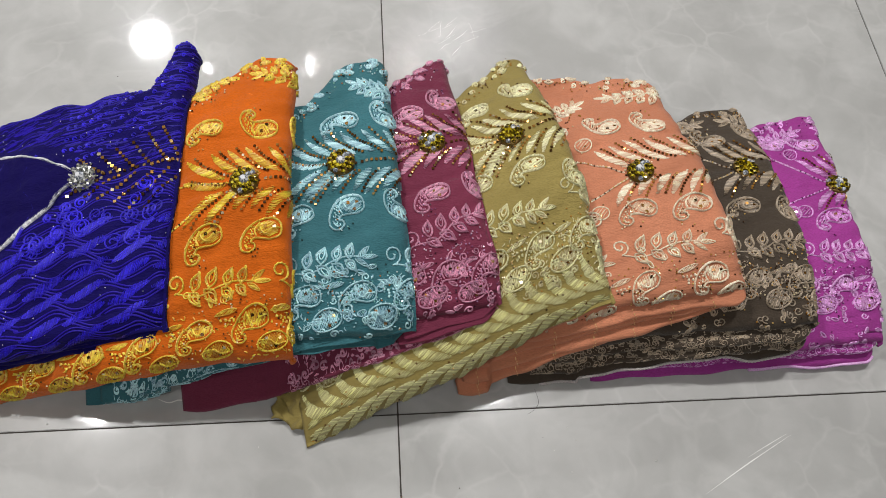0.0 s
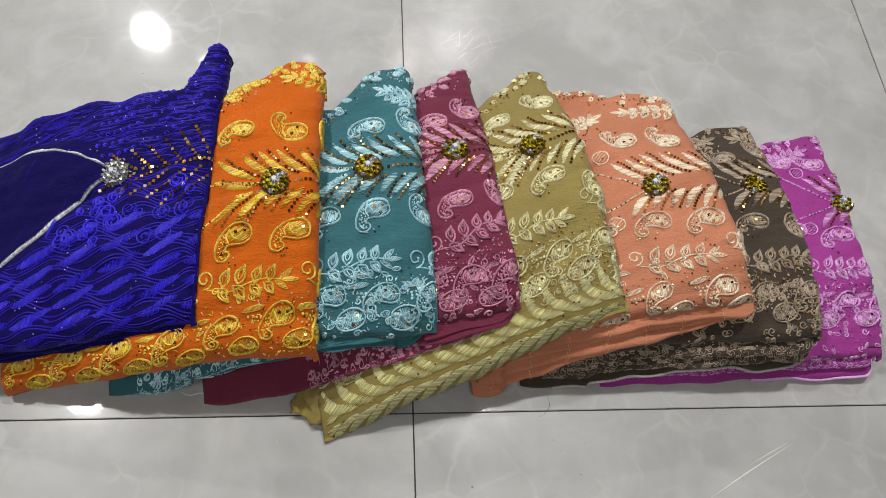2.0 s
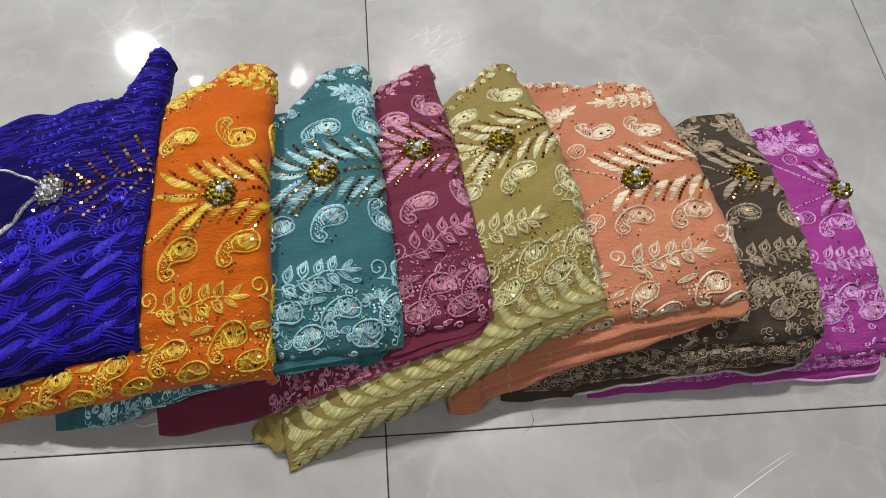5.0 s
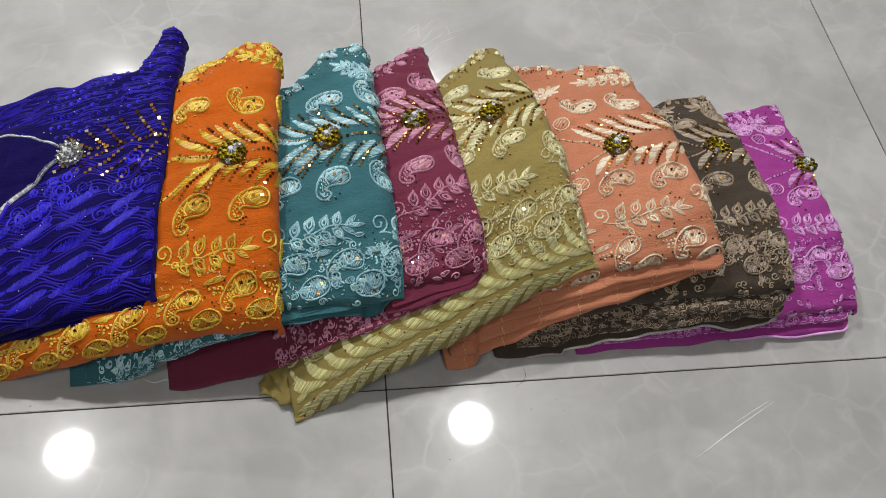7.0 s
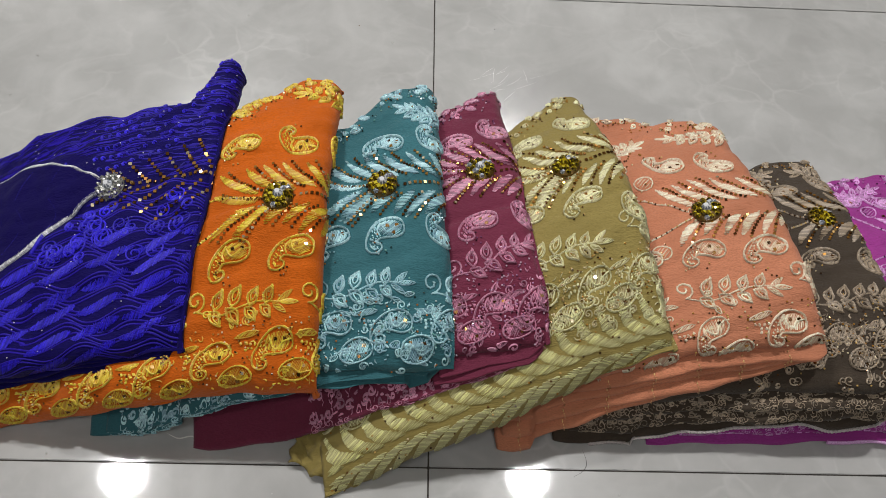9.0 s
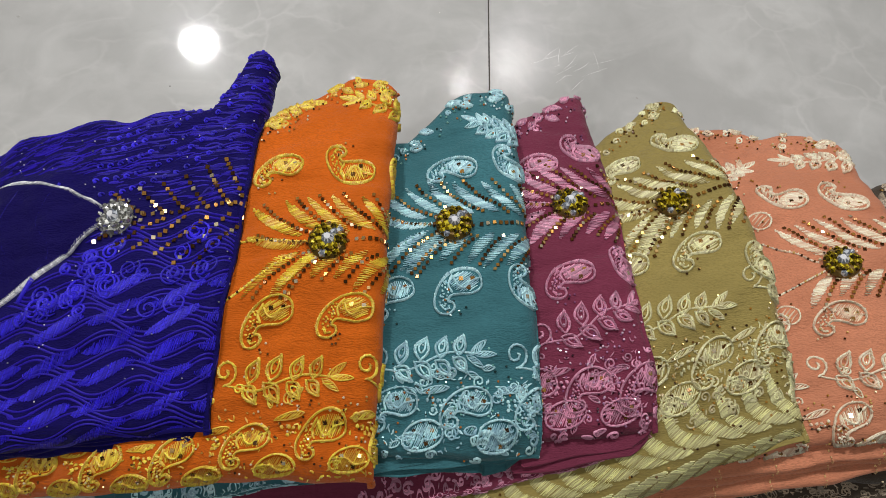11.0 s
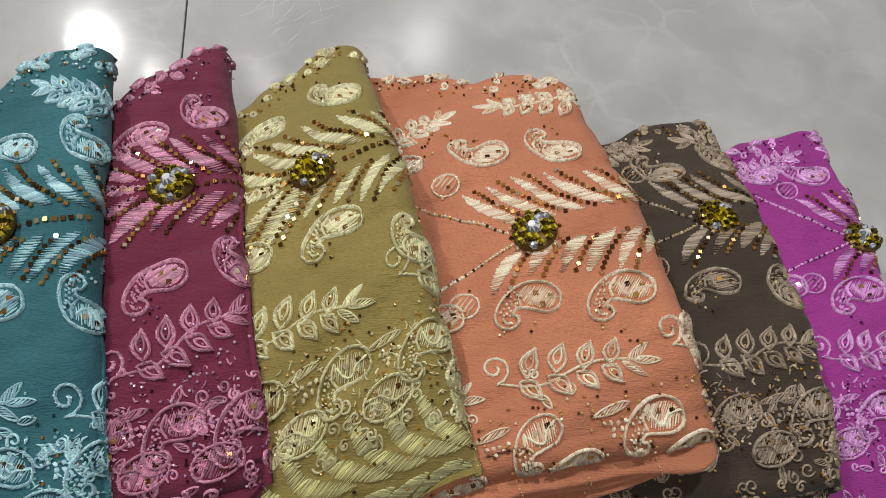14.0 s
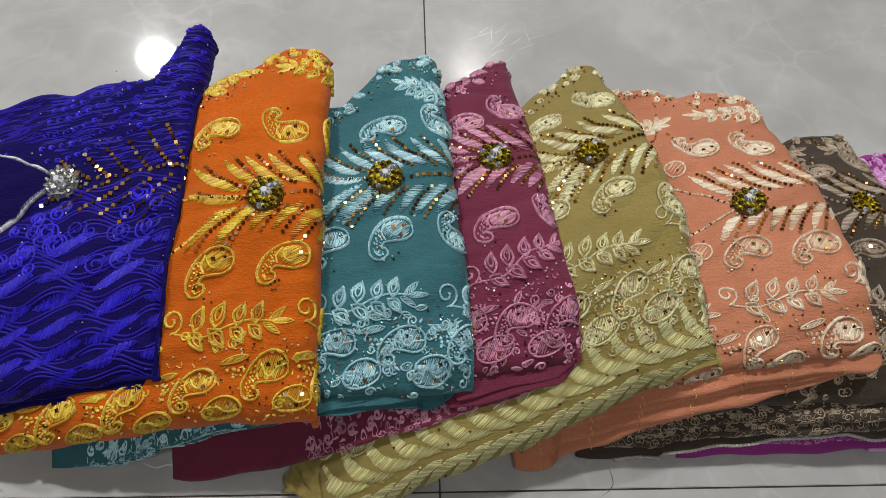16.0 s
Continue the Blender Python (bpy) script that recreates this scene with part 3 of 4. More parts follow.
def spray(st, rng, wide):
    """Palm leaves and rows of sequins that fan out round the brooch; wide: leaves on both sides of it."""
    tall = 0.027 if wide else 0.034
    upper = [((r, 0.007), (r - 0.030 * g, 0.007 + tall * g)) for r, g in ((-0.002, 0.95), (0.014, 1.05), (0.030, 1.05), (0.046, 0.95), (0.062, 0.8), (0.076, 0.65))]
    lower = [((r, -0.006), (r - 0.025 * g, -0.006 - 0.025 * g)) for r, g in ((-0.007, 1.0), (0.010, 0.8), (0.026, 0.8), (0.042, 1.0), (0.057, 1.0), (0.072, 0.8))]
    if wide:
        upper += [((-0.016, 0.006), (-0.052, 0.030)), ((-0.014, 0.001), (-0.052, 0.009))]
        lower += [((-0.016, -0.003), (-0.052, -0.033)), ((-0.004, -0.008), (-0.033, -0.034))]
    for rows, sg in ((upper, 1), (lower, -1)):
        for root, tip in rows:
            tip = np.array(tip) + rng.normal(0, 0.0012, 2)
            satin_leaf(st, root, tip, 0.0066 + rng.normal(0, 0.0005), 0.07 * sg, 0.00118, 50 * sg, 0.7, False)
            mid = lens(root, tip, 0.006, 0.07 * sg)[0]
            sequins(st, curve(mid[::2] + np.array((0.0080, 0.0)), n=10), 0.0030, 0.00112)
    if wide:
        sequins(st, curve([(0.014, 0.0), (0.030, 0.001), (0.045, 0.002)], n=20), 0.0036)
    for line in ([(-0.013, 0.004), (-0.034, 0.020), (-0.060, 0.042)] if not wide else [(-0.014, 0.002), (-0.045, 0.006), (-0.085, 0.006)], [(-0.013, -0.004), (-0.035, -0.012), (-0.062, -0.022)] if not wide else [(-0.020, -0.004), (-0.045, -0.020), (-0.070, -0.038)]):
        c = curve(line, n=22)
        st.add(c, 0.0012)
        knots(st, c[::4], 0.0012)
        for p in c[2::4]:
            st.beads.append((p[0], p[1], 0.0011))


def disc(st, rng, centre, radius):
    w = np.linspace(0, 2 * math.pi, 17)
    o = np.stack([centre[0] + radius * np.cos(w), centre[1] + radius * 0.9 * np.sin(w)], 1)
    st.add(o, 0.0016)
    hatch(st, o[:-1] * 0.75 + np.array(centre) * 0.25, 40, 0.0024, 0.0011)
    for k in range(4):
        st.beads.append((centre[0] + rng.normal(0, radius * 0.4), centre[1] + rng.normal(0, radius * 0.4), 0.0009))


def border_unit(st, rng, s, t, size):
    """A paisley with a slim leaf and a bunch of knots beside it, a pod below and a curl."""
    paisley(st, rng, (s - 0.15 * size, t - 0.15 * size), -6 + rng.normal(0, 7), size, 1, 2)
    satin_leaf(st, (s - 0.50 * size, t + 0.0065), (s - 1.10 * size, t + 0.003), 0.0036)
    bunch = [(s - size * (0.60 + 0.11 * i) + 0.001 * (j % 2), t - 0.001 - 0.0027 * j) for i in range(4) for j in range(1 + i % 3)]
    knots(st, np.array(bunch) + rng.normal(0, 0.0004, (len(bunch), 2)), 0.0020)
    c = np.array((s + 0.013, t - 0.020))
    w = np.linspace(0, 2 * math.pi, 21)
    pod = np.stack([c[0] + 0.0125 * np.cos(w), c[1] + 0.0082 * np.sin(w) + 0.0018 * np.cos(w)], 1)
    st.add(pod, 0.0019, 0.0018)
    hatch(st, pod[:-1] * 0.82 + c * 0.18, 62, 0.00110, 0.00092)
    st.add(curve([c + (-0.011, 0.002), c + (-0.003, 0.002), c + (0.003, -0.002), c + (0.011, 0.0)]), 0.0015, 0.0019)
    for x, y in ((-0.005, 0.003), (0.002, -0.004), (0.006, 0.003)):
        st.squares.append((c[0] + x, c[1] + y, 0.0013))
    spiral(st, (s + 0.004, t - 0.75 * size), 0.4, 1.3, 0.0042, 0.0017)
    for k in range(12):
        st.beads.append((s - size * 0.75 + rng.normal(0, 0.008), t + rng.normal(-0.010, 0.007), 0.0009))


def scrolls(st, rng, s0, s1, t0, t1, count, pods=True):
    """A dense field of little tendrils, pods and beads."""
    for k in range(count):
        c = (rng.uniform(s0, s1), rng.uniform(t0, t1))
        if pods and k % 3 == 0:
            w = rng.uniform(0, 6)
            satin_leaf(st, c, (c[0] + 0.008 * math.cos(w), c[1] + 0.008 * math.sin(w)), 0.0030)
        else:
            spiral(st, c, rng.uniform(0, 6), 1.2, rng.uniform(0.0022, 0.0042), 0.0011, rng.choice((-1, 1)))
        st.beads.append((c[0] + rng.normal(0, 0.004), c[1] + rng.normal(0, 0.004), 0.0009))


def flecks(st, rng, s0, s1, t0, t1, count):
    """Short close stitches lying every way, with beads among them."""
    for k in range(count):
        c = np.array((rng.uniform(s0, s1), rng.uniform(t0, t1)))
        w, l = rng.uniform(0, 6.3), rng.uniform(0.0008, 0.0022)
        d = np.array((math.cos(w), math.sin(w)))
        n = np.array((-d[1], d[0])) * rng.normal(0, 0.0006)
        st.add(np.array((c - d * l, c + n, c + d * l)), rng.uniform(0.0008, 0.0013), 0.0011)
        if k % 5 == 0:
            st.beads.append((c[0], c[1], 0.0008))


def edge_band(st, rng, panel, a0, f0, count):
    """Little curls, leaves and beads that follow the back edge of the cloth."""
    for k in range(count):
        x = rng.uniform(-0.085, 0.075)
        y = float(panel.limit(np.array(a0 - x))) - f0 - rng.uniform(0.003, 0.017)
        if k % 3 == 0:
            w = rng.uniform(-0.6, 0.9)
            open_leaf(st, rng, (x, y), (x + 0.008 * math.cos(w), y + 0.008 * math.sin(w)), 0.0040)
        elif k % 3 == 1:
            spiral(st, (x, y), rng.uniform(0, 6), 1.2, rng.uniform(0.0022, 0.0036), 0.0012, rng.choice((-1, 1)))
        for j in range(3):
            st.beads.append((x + rng.normal(0, 0.005), y + rng.normal(-0.001, 0.003), 0.0009))


def emit(hue, motif, name, thread_mat, bead_mat, a_max, rng, label=""):
    """Makes the threads of one motif a part of the garment; its stones go to the garment's stock."""
    panel = panels[hue]
    a0, f0 = panel.local(*BROOCH[hue])
    mesh = motif.threads(panel, a0, f0, a_max)
    if mesh:
        part(name, mesh, thread_mat, things[hue], label, True, "stuff" if name in ("scroll_border", "streak_field", "rosette_field", "wave_stripe") else "")
    stock = loose[hue]
    stock.beads += motif.beads
    stock.squares += motif.squares


def gem(verts, faces, centre, u, v, n, radius, rise, sides, table=0.55):
    """A cut stone whose facets stand apart, each with its own tone as painted sparkle."""
    rim = [centre + (u * math.cos(2 * math.pi * k / sides) + v * math.sin(2 * math.pi * k / sides)) * radius for k in range(sides)]
    top = [centre + (u * math.cos(2 * math.pi * (k + 0.5) / sides) + v * math.sin(2 * math.pi * (k + 0.5) / sides)) * radius * table + n * rise for k in range(sides)]
    foot = [p - n * rise * 0.8 for p in rim]
    for k in range(sides):
        j = (k + 1) % sides
        for tri in ((rim[k], rim[j], top[k]), (rim[j], top[j], top[k]), (foot[k], foot[j], rim[j], rim[k])):
            b = len(verts)
            verts += [tuple(p) for p in tri]
            faces.append(tuple(range(b, b + len(tri))))
    b = len(verts)
    verts += [tuple(p) for p in top]
    faces.append(tuple(range(b, b + sides)))


def brooch(hue):
    panel = panels[hue]
    a0, f0 = panel.local(*BROOCH[hue])
    p, n = panel.raised(np.array(a0), np.array(f0), np.array(0.001))
    n = Vector(n).normalized()
    u = Vector((1, 0, 0))
    u = (u - n * n.dot(u)).normalized()
    v, c = n.cross(u), Vector(p)
    root = None
    core, base = ([], []), ([], [])
    gem(*base, c + n * 0.001, u, v, n, 0.0122, 0.0022, 16, 0.8)
    root = part("brooch", base, BRASS if hue != "blue" else SILVER, things[hue], "round brooch of cut stones" if hue != "blue" else "silver filigree flower brooch", False)
    luck = np.random.default_rng(len(hue) * 7 + ord(hue[0]))
    for count, near, far, size, high in ((12, 0.0094, 0.0102, 0.0025, 0.0026), (8, 0.0060, 0.0068, 0.0028, 0.0044)):
        for k in range(count):
            w = 2 * math.pi * k / count + 0.2 + luck.normal(0, 0.08)
            q = c + (u * math.cos(w) + v * math.sin(w)) * luck.uniform(near, far) + n * (high + luck.uniform(-0.0006, 0.0006))
            tilt = (n + (u * math.cos(w) + v * math.sin(w)) * 0.5 + Vector(luck.normal(0, 0.2, 3))).normalized()
            x = (u - tilt * tilt.dot(u)).normalized()
            stone = ([], [])
            gem(*stone, q, x, tilt.cross(x), tilt, size * luck.uniform(0.88, 1.14), 0.0020, 6, 0.42)
            # pale stones are set in at intervals, also as painted white sparkle
            pale = k % (4 if hue in ("plum", "magenta") else 7) == 1
            part("stone", stone, SILVER if hue == "blue" else CLEAR if pale else AMBER, root, "", False)
    gem(*core, c + n * 0.0054, u, v, (n + Vector(luck.normal(0, 0.08, 3))).normalized(), 0.0040, 0.0026, 9, 0.5)
    part("centre_stone", core, AMBER if hue in ("olive", "brown") else CLEAR, root, "", False)
    claws = Stitch()
    for k in range(12):
        w = 2 * math.pi * k / 12
        claws.beads.append((0.0126 * math.cos(w), 0.0126 * math.sin(w), 0.0012))
    m = claws.stones(panel, a0, f0, 9, np.random.default_rng(3), 0)
    if m:
        part("claw_ring", m, GOLD if hue != "blue" else SILVER, root, "", False, "stuff")


# ---- lower folds that show along the front ----
class Fold:
    """One folded edge of cloth under the upper panel; f runs from its underside round the lip to its top."""

    def __init__(self, panel, share, thick, out, depth, first, last, seed, soft):
        self.soft = soft
        self.lean = 0.0 if soft else 0.9 * share
        self.p, self.share, self.thick, self.out, self.depth, self.first, self.last, self.seed = panel, share, thick, out, depth, first, last, seed
        self.curl, self.lip = 0.002, 0.001
        self.length = 0.05

    def covered(self, a, f):
        return np.zeros(np.shape(a), bool)

    def limit(self, a):
        return np.full(np.shape(a), self.depth)

    def point(self, a, f):
        a, f = np.broadcast_arrays(np.asarray(a, float), np.asarray(f, float))
        pn = self.p
        out = self.out * (1 + 0.35 * np.sin(31 * a + self.seed)) * (1 - a / 0.2) + 0.0007 * np.sin(120 * a + 2 * self.seed) - 0.004 * a / 0.3 - self.lean * pn.skew * a
        out = out - 0.008 * (1 - np.sqrt(np.clip((a - self.first) / 0.012, 0.0, 1)))
        x = pn.o[0] + pn.d[0] * a - pn.e[0] * out
        y = pn.o[1] + pn.d[1] * a - pn.e[1] * out
        reach = 0.012 if self.soft else 0.0
        low = sum(pn.support(x + pn.d[0] * k * reach, y + pn.d[1] * k * reach) for k in range(-3, 4)) / 7
        low = np.maximum(low, pn.support(x, y))
        high = pn.top(np.maximum(a, pn.curl), np.full(a.shape, pn.lip)) - pn.lip
        gap = np.maximum(high - low, 0.004)
        z = low + gap * self.share + 0.0012 * np.sin(60 * a + 3 * self.seed)
        r = np.minimum(gap * self.thick, 0.011) * (1 + 0.18 * np.sin(47 * a + 5 * self.seed))
        r = r * np.sqrt(np.clip((a - self.first) / 0.009, 0.01, 1)) * np.sqrt(np.clip((self.last - a) / 0.012, 0.01, 1))
        arc = np.clip((f - 0.3 * self.depth) / (0.4 * self.depth), 0, 1) * math.pi - math.pi / 2
        under = np.clip(0.3 * self.depth - f, 0, 1) * 1.5
        over = np.clip((f - 0.7 * self.depth) / (0.3 * self.depth), 0, 1) * (0.016 + pn.skew * a * (1 - self.lean))
        fwd = r * np.cos(arc) - under - over
        into = under + over
        zz = z + r * np.sin(arc) + over * 0.22 + 0.0012 * np.sin(70 * a + 90 * over + self.seed) * np.clip(over / 0.01, 0, 1)
        zz = np.maximum(zz, low * (into < 0.012) + 0.0012)
        return np.stack([x - pn.e[0] * fwd, y - pn.e[1] * fwd, zz], -1)

    def raised(self, a, f, h):
        k = 0.0006
        p = self.point(a, f)
        n = np.cross(self.point(a, f + k) - p, self.point(a + k, f) - p)
        n /= np.maximum(np.linalg.norm(n, axis=-1, keepdims=True), 1e-12)
        return p + n * np.asarray(h)[..., None], n

    def sheet(self):
        a = np.linspace(self.first, self.last, 120)
        f = np.linspace(0, self.depth, 34)
        A, F = np.meshgrid(a, f, indexing="ij")
        return self.point(A, F)


def tube(path, radius, sides=5):
    """A round thread along a path."""
    tan = np.gradient(path, axis=0)
    tan /= np.maximum(np.linalg.norm(tan, axis=1, keepdims=True), 1e-9)
    u = np.cross(tan, (0.3, 0.2, 0.93))
    u /= np.linalg.norm(u, axis=1, keepdims=True)
    v = np.cross(tan, u)
    w = np.linspace(0, 2 * math.pi, sides, endpoint=False)
    rows = path[:, None] + radius * (u[:, None] * np.cos(w)[None, :, None] + v[:, None] * np.sin(w)[None, :, None])
    faces = [(i * sides + k, i * sides + (k + 1) % sides, (i + 1) * sides + (k + 1) % sides, (i + 1) * sides + k) for i in range(len(path) - 1) for k in range(sides)]
    return rows.reshape(-1, 3).tolist(), faces


# share of the height, half thickness, how far it stands out, first and last way from the right, embroidered
# paisleys (to the right and to the back of the brooch, turn, size, mirrored), the leaf sprig's two ends, the border's first head and its step
PAISLEYS = {}
PAISLEYS["orange"] = ((-0.033, -0.044, -3, 0.033, 1), (0.015, -0.044, -13, 0.033, 1), (0.010, 0.056, 4, 0.034, -1), (-0.036, 0.056, -17, 0.030, 1), (0.048, 0.054, -20, 0.028, -1))
PAISLEYS["teal"] = ((0.001, -0.043, 0, 0.033, 1), (0.044, -0.043, -17, 0.028, -1), (0.042, 0.047, -13, 0.029, -1), (0.003, 0.044, -30, 0.031, 1), (-0.041, -0.047, 0, 0.031, 1))
PAISLEYS["plum"] = ((-0.009, -0.056, -8, 0.033, 1), (0.018, 0.050, -9, 0.029, -1), (-0.016, 0.036, -17, 0.031, 1), (0.030, -0.048, -20, 0.028, -1))
PAISLEYS["olive"] = ((0.004, -0.040, -20, 0.032, 1), (-0.043, -0.036, -32, 0.030, 1), (0.023, 0.053, 3, 0.031, -1), (-0.022, 0.044, -25, 0.028, 1), (0.041, -0.062, -24, 0.026, -1))
PAISLEYS["peach"] = ((-0.011, 0.065, 17, 0.031, -1), (0.030, 0.058, -10, 0.031, -1), (-0.013, -0.038, -28, 0.032, 1), (0.032, -0.044, -25, 0.034, 1), (-0.056, 0.065, -12, 0.026, 1), (-0.060, -0.039, -14, 0.028, 1), (0.066, -0.074, -6, 0.026, -1))
PAISLEYS["brown"] = ((-0.019, 0.048, 11, 0.031, -1), (0.024, 0.053, -11, 0.027, -1), (-0.015, -0.046, -30, 0.030, 1), (0.026, -0.053, -28, 0.027, -1))
PAISLEYS["magenta"] = ((-0.018, 0.061, 12, 0.034, -1), (-0.017, -0.041, -20, 0.036, 1), (-0.064, -0.036, -9, 0.030, 1), (-0.053, 0.062, 18, 0.028, -1))
SPRIGS = {"orange": (-0.056, -0.080, 0.012, -0.079), "teal": (-0.050, -0.091, 0.012, -0.084), "plum": (-0.030, -0.098, 0.030, -0.074), "olive": (-0.056, -0.076, 0.006, -0.082), "peach": (-0.038, -0.074, 0.030, -0.078), "brown": (-0.035, -0.093, 0.026, -0.087), "magenta": (-0.054, -0.081, 0.010, -0.080)}
BORDERS = {"orange": (0.009, -0.103, 0.0455), "teal": (0.008, -0.109, 0.0455), "plum": (-0.002, -0.121, 0.034), "olive": (-0.001, -0.107, 0.042), "peach": (-0.022, -0.102, 0.057), "brown": (-0.019, -0.119, 0.043), "magenta": (-0.023, -0.112, 0.040)}
FOLDS = {
    "magenta": ((0.26, 0.15, 0.006, 0.0, 0.285, 0), (0.70, 0.13, 0.002, 0.003, 0.28, 1)),
    "brown": ((0.14, 0.12, 0.006, 0.004, 0.28, 0), (0.44, 0.13, 0.010, 0.002, 0.27, 1), (0.76, 0.12, 0.006, 0.003, 0.26, 1)),
    "peach": ((0.12, 0.10, 0.001, 0.006, 0.255, 0), (0.36, 0.12, 0.010, 0.002, 0.25, 0), (0.62, 0.09, 0.006, 0.004, 0.25, 0), (0.86, 0.08, 0.012, 0.002, 0.245, 0)),
    "olive": (),
    "plum": ((0.20, 0.10, 0.010, 0.01, 0.285, 1), (0.56, 0.09, 0.006, 0.006, 0.09, 0), (0.84, 0.07, 0.003, 0.004, 0.085, 0)),
    "teal": ((0.16, 0.09, 0.003, 0.008, 0.295, 1), (0.50, 0.09, -0.002, 0.006, 0.28, 1), (0.82, 0.10, 0.001, 0.012, 0.13, 0)),
    "orange": ((0.35, 0.25, -0.012, 0.01, 0.14, 0),),
    "blue": ((0.20, 0.1, 0.006, 0.01, 0.24, 0), (0.52, 0.09, 0.003, 0.006, 0.24, 0), (0.82, 0.08, 0.001, 0.006, 0.24, 0)),
}

HEM = {"brown": thread("grey_hem_thread", srgb(170, 162, 160)), "magenta": thread("lilac_hem_thread", srgb(205, 150, 200))}
STONES = {"teal": jewel("iridescent_bead", [srgb(150, 205, 195), srgb(190, 120, 60), srgb(215, 235, 238), srgb(120, 180, 170), srgb(170, 215, 225), srgb(40, 62, 60)], 0.2, 0.3),
          "plum": jewel("rose_bead", [srgb(200, 150, 190), srgb(150, 90, 130), srgb(235, 205, 225), srgb(54, 26, 40)], 0.2, 0.3), "magenta": jewel("pink_bead", [srgb(215, 140, 205), srgb(160, 70, 140), srgb(90, 40, 84)], 0.2, 0.3)}
FEATHER = thread("olive_feather_thread", srgb(204, 192, 138), 0.40, 0.5)
GILT = thread("gilt_thread", srgb(226, 168, 112), 0.3)
panels, things, loose = {}, {}, {}
for number, (hue, shape) in enumerate(SHAPES.items()):
    rng = np.random.default_rng(40 + number)
    panel = panels[hue] = Panel(*shape, 1.7 * number + 0.6, list(panels.values()))
    if number + 1 < len(SHAPES):
        panel.end = 0.277 if hue == "orange" else panel.width
        panel.cover = Panel(*list(SHAPES.values())[number + 1], 1.7 * number + 2.3, [])
    base, light = COLOURS[hue]
    thing = tagged(new("folded_kurti"), LABELS[hue], "folded garment", "fan of folded kurtis")
    things[hue], loose[hue] = thing, Stitch()
    fabric = cloth(hue + "_cloth", srgb(*base), 0.72, 0.04 if hue == "blue" else 0.12)
    yarn = thread(hue + "_thread", srgb(*light), 0.4 if hue == "blue" else 0.30, 0.3 if hue == "blue" else 0.7)
    part("front_panel", solid_grid(panel.sheet(), 0.0016), fabric, thing)
    for k, (share, thick, out, first, last, sewn) in enumerate(FOLDS[hue]):
        fold = Fold(panel, share, thick, out, 0.03, first, last, number + 2.3 * k, hue in ("teal", "plum"))
        layer = part("fold", solid_grid(fold.sheet(), 0.0008), fabric, thing)
        if sewn:
            st = Stitch()
            for low, high, count in ((0.0125, 0.0210, 1), (0.0205, 0.0296, 3)):
                flecks(st, rng, -0.28, -0.004, low, high, 110 * count)
                scrolls(st, rng, -0.27, -0.005, low, high, 70 * count, False)
            # the top of a fold is drawn out more than its lip
            st.strokes = [(np.stack([p[:, 0], p[:, 1].mean() + (p[:, 1] - p[:, 1].mean()) * (0.25 if p[:, 1].mean() > 0.021 else 0.8)], 1), w * 0.5, h * 0.45) for p, w, h in st.strokes]
            m = st.threads(fold, 0.0, 0.0, 0.19 if hue == "plum" else last - 0.01, 0.115 if hue == "teal" else -1.0)
            part("fold_embroidery", m, yarn, layer, "", True, "stuff")
        if hue in ("brown", "magenta") and k == 0:
            along = np.linspace(0.004, 0.25 if hue == "brown" else 0.13, 420)
            spine, lift = fold.raised(along, np.full(420, 0.0150) + 0.0010 * np.sin(90 * along), np.full(420, 0.0008))
            coil = along * 2900
            for phase, gauge in ((0.0, 0.0006), (2.1, 0.0006), (4.2, 0.0006)):
                cord = spine + lift * (0.0011 * np.sin(coil + phase))[:, None] + np.array((0, 0, 0.0013)) * np.cos(coil + phase)[:, None]
                part("overlocked_hem", tube(cord, gauge), HEM[hue], layer, "pale overlocked hem thread")
        if hue == "peach" and k < 4:
            st = Stitch()
            for s in np.arange(0.03, 0.24, 0.034):
                for f in np.arange(0.009, 0.030, 0.0020):
                    st.add([(-s - 0.15 * f, f), (-s - 0.15 * f - 0.0002, f + 0.0003), (-s - 0.15 * f - 0.0004, f + 0.0006)], 0.0012, 0.0012)
            part("running_stitch", st.threads(fold, 0.0, 0.0, 0.3), GILT, layer, "rows of gold running stitch", True, "stuff")
    a0, f0 = panel.local(*BROOCH[hue])
    a_max = panel.end - (0.004 if hue in ("olive", "orange") else 0.02)
    if hue != "blue":
        def sew(name, fn, *args, label=""):
            st = Stitch()
            fn(st, rng, *args)
            emit(hue, st, name, yarn, GOLD, a_max, rng, label)

        sew("palm_spray", spray, hue in ("orange", "teal", "plum", "olive"))
        for x, y, deg, size, flip in PAISLEYS[hue]:
            sew("paisley", paisley, (x, y), deg, size, flip, 1 if rng.random() < 0.5 else 2)
        x, y, x2, y2 = SPRIGS[hue]
        for k in (-1, 0, 1):
            sew("leaf_sprig", sprig, (x + 0.086 * k, y), (x2 + 0.086 * k, y2), 0.0148)
        if hue in ("peach", "magenta", "brown"):
            for c in ((-0.036, 0.046), (-0.045, -0.031)):
                sew("dotted_disc", disc, c, 0.0075)
        reach = -f0 + 0.018
        x, y, step = BORDERS[hue]
        for k in range(-2, 6):
            sew("border_paisley", border_unit, x - step * k, y - (0.006 * min(max(k, 0), 2) if hue == "orange" else 0.0), 0.031)
        top_t = float(panel.limit(np.array(a0))) - f0 - (0.010 if hue == "peach" else 0.0)
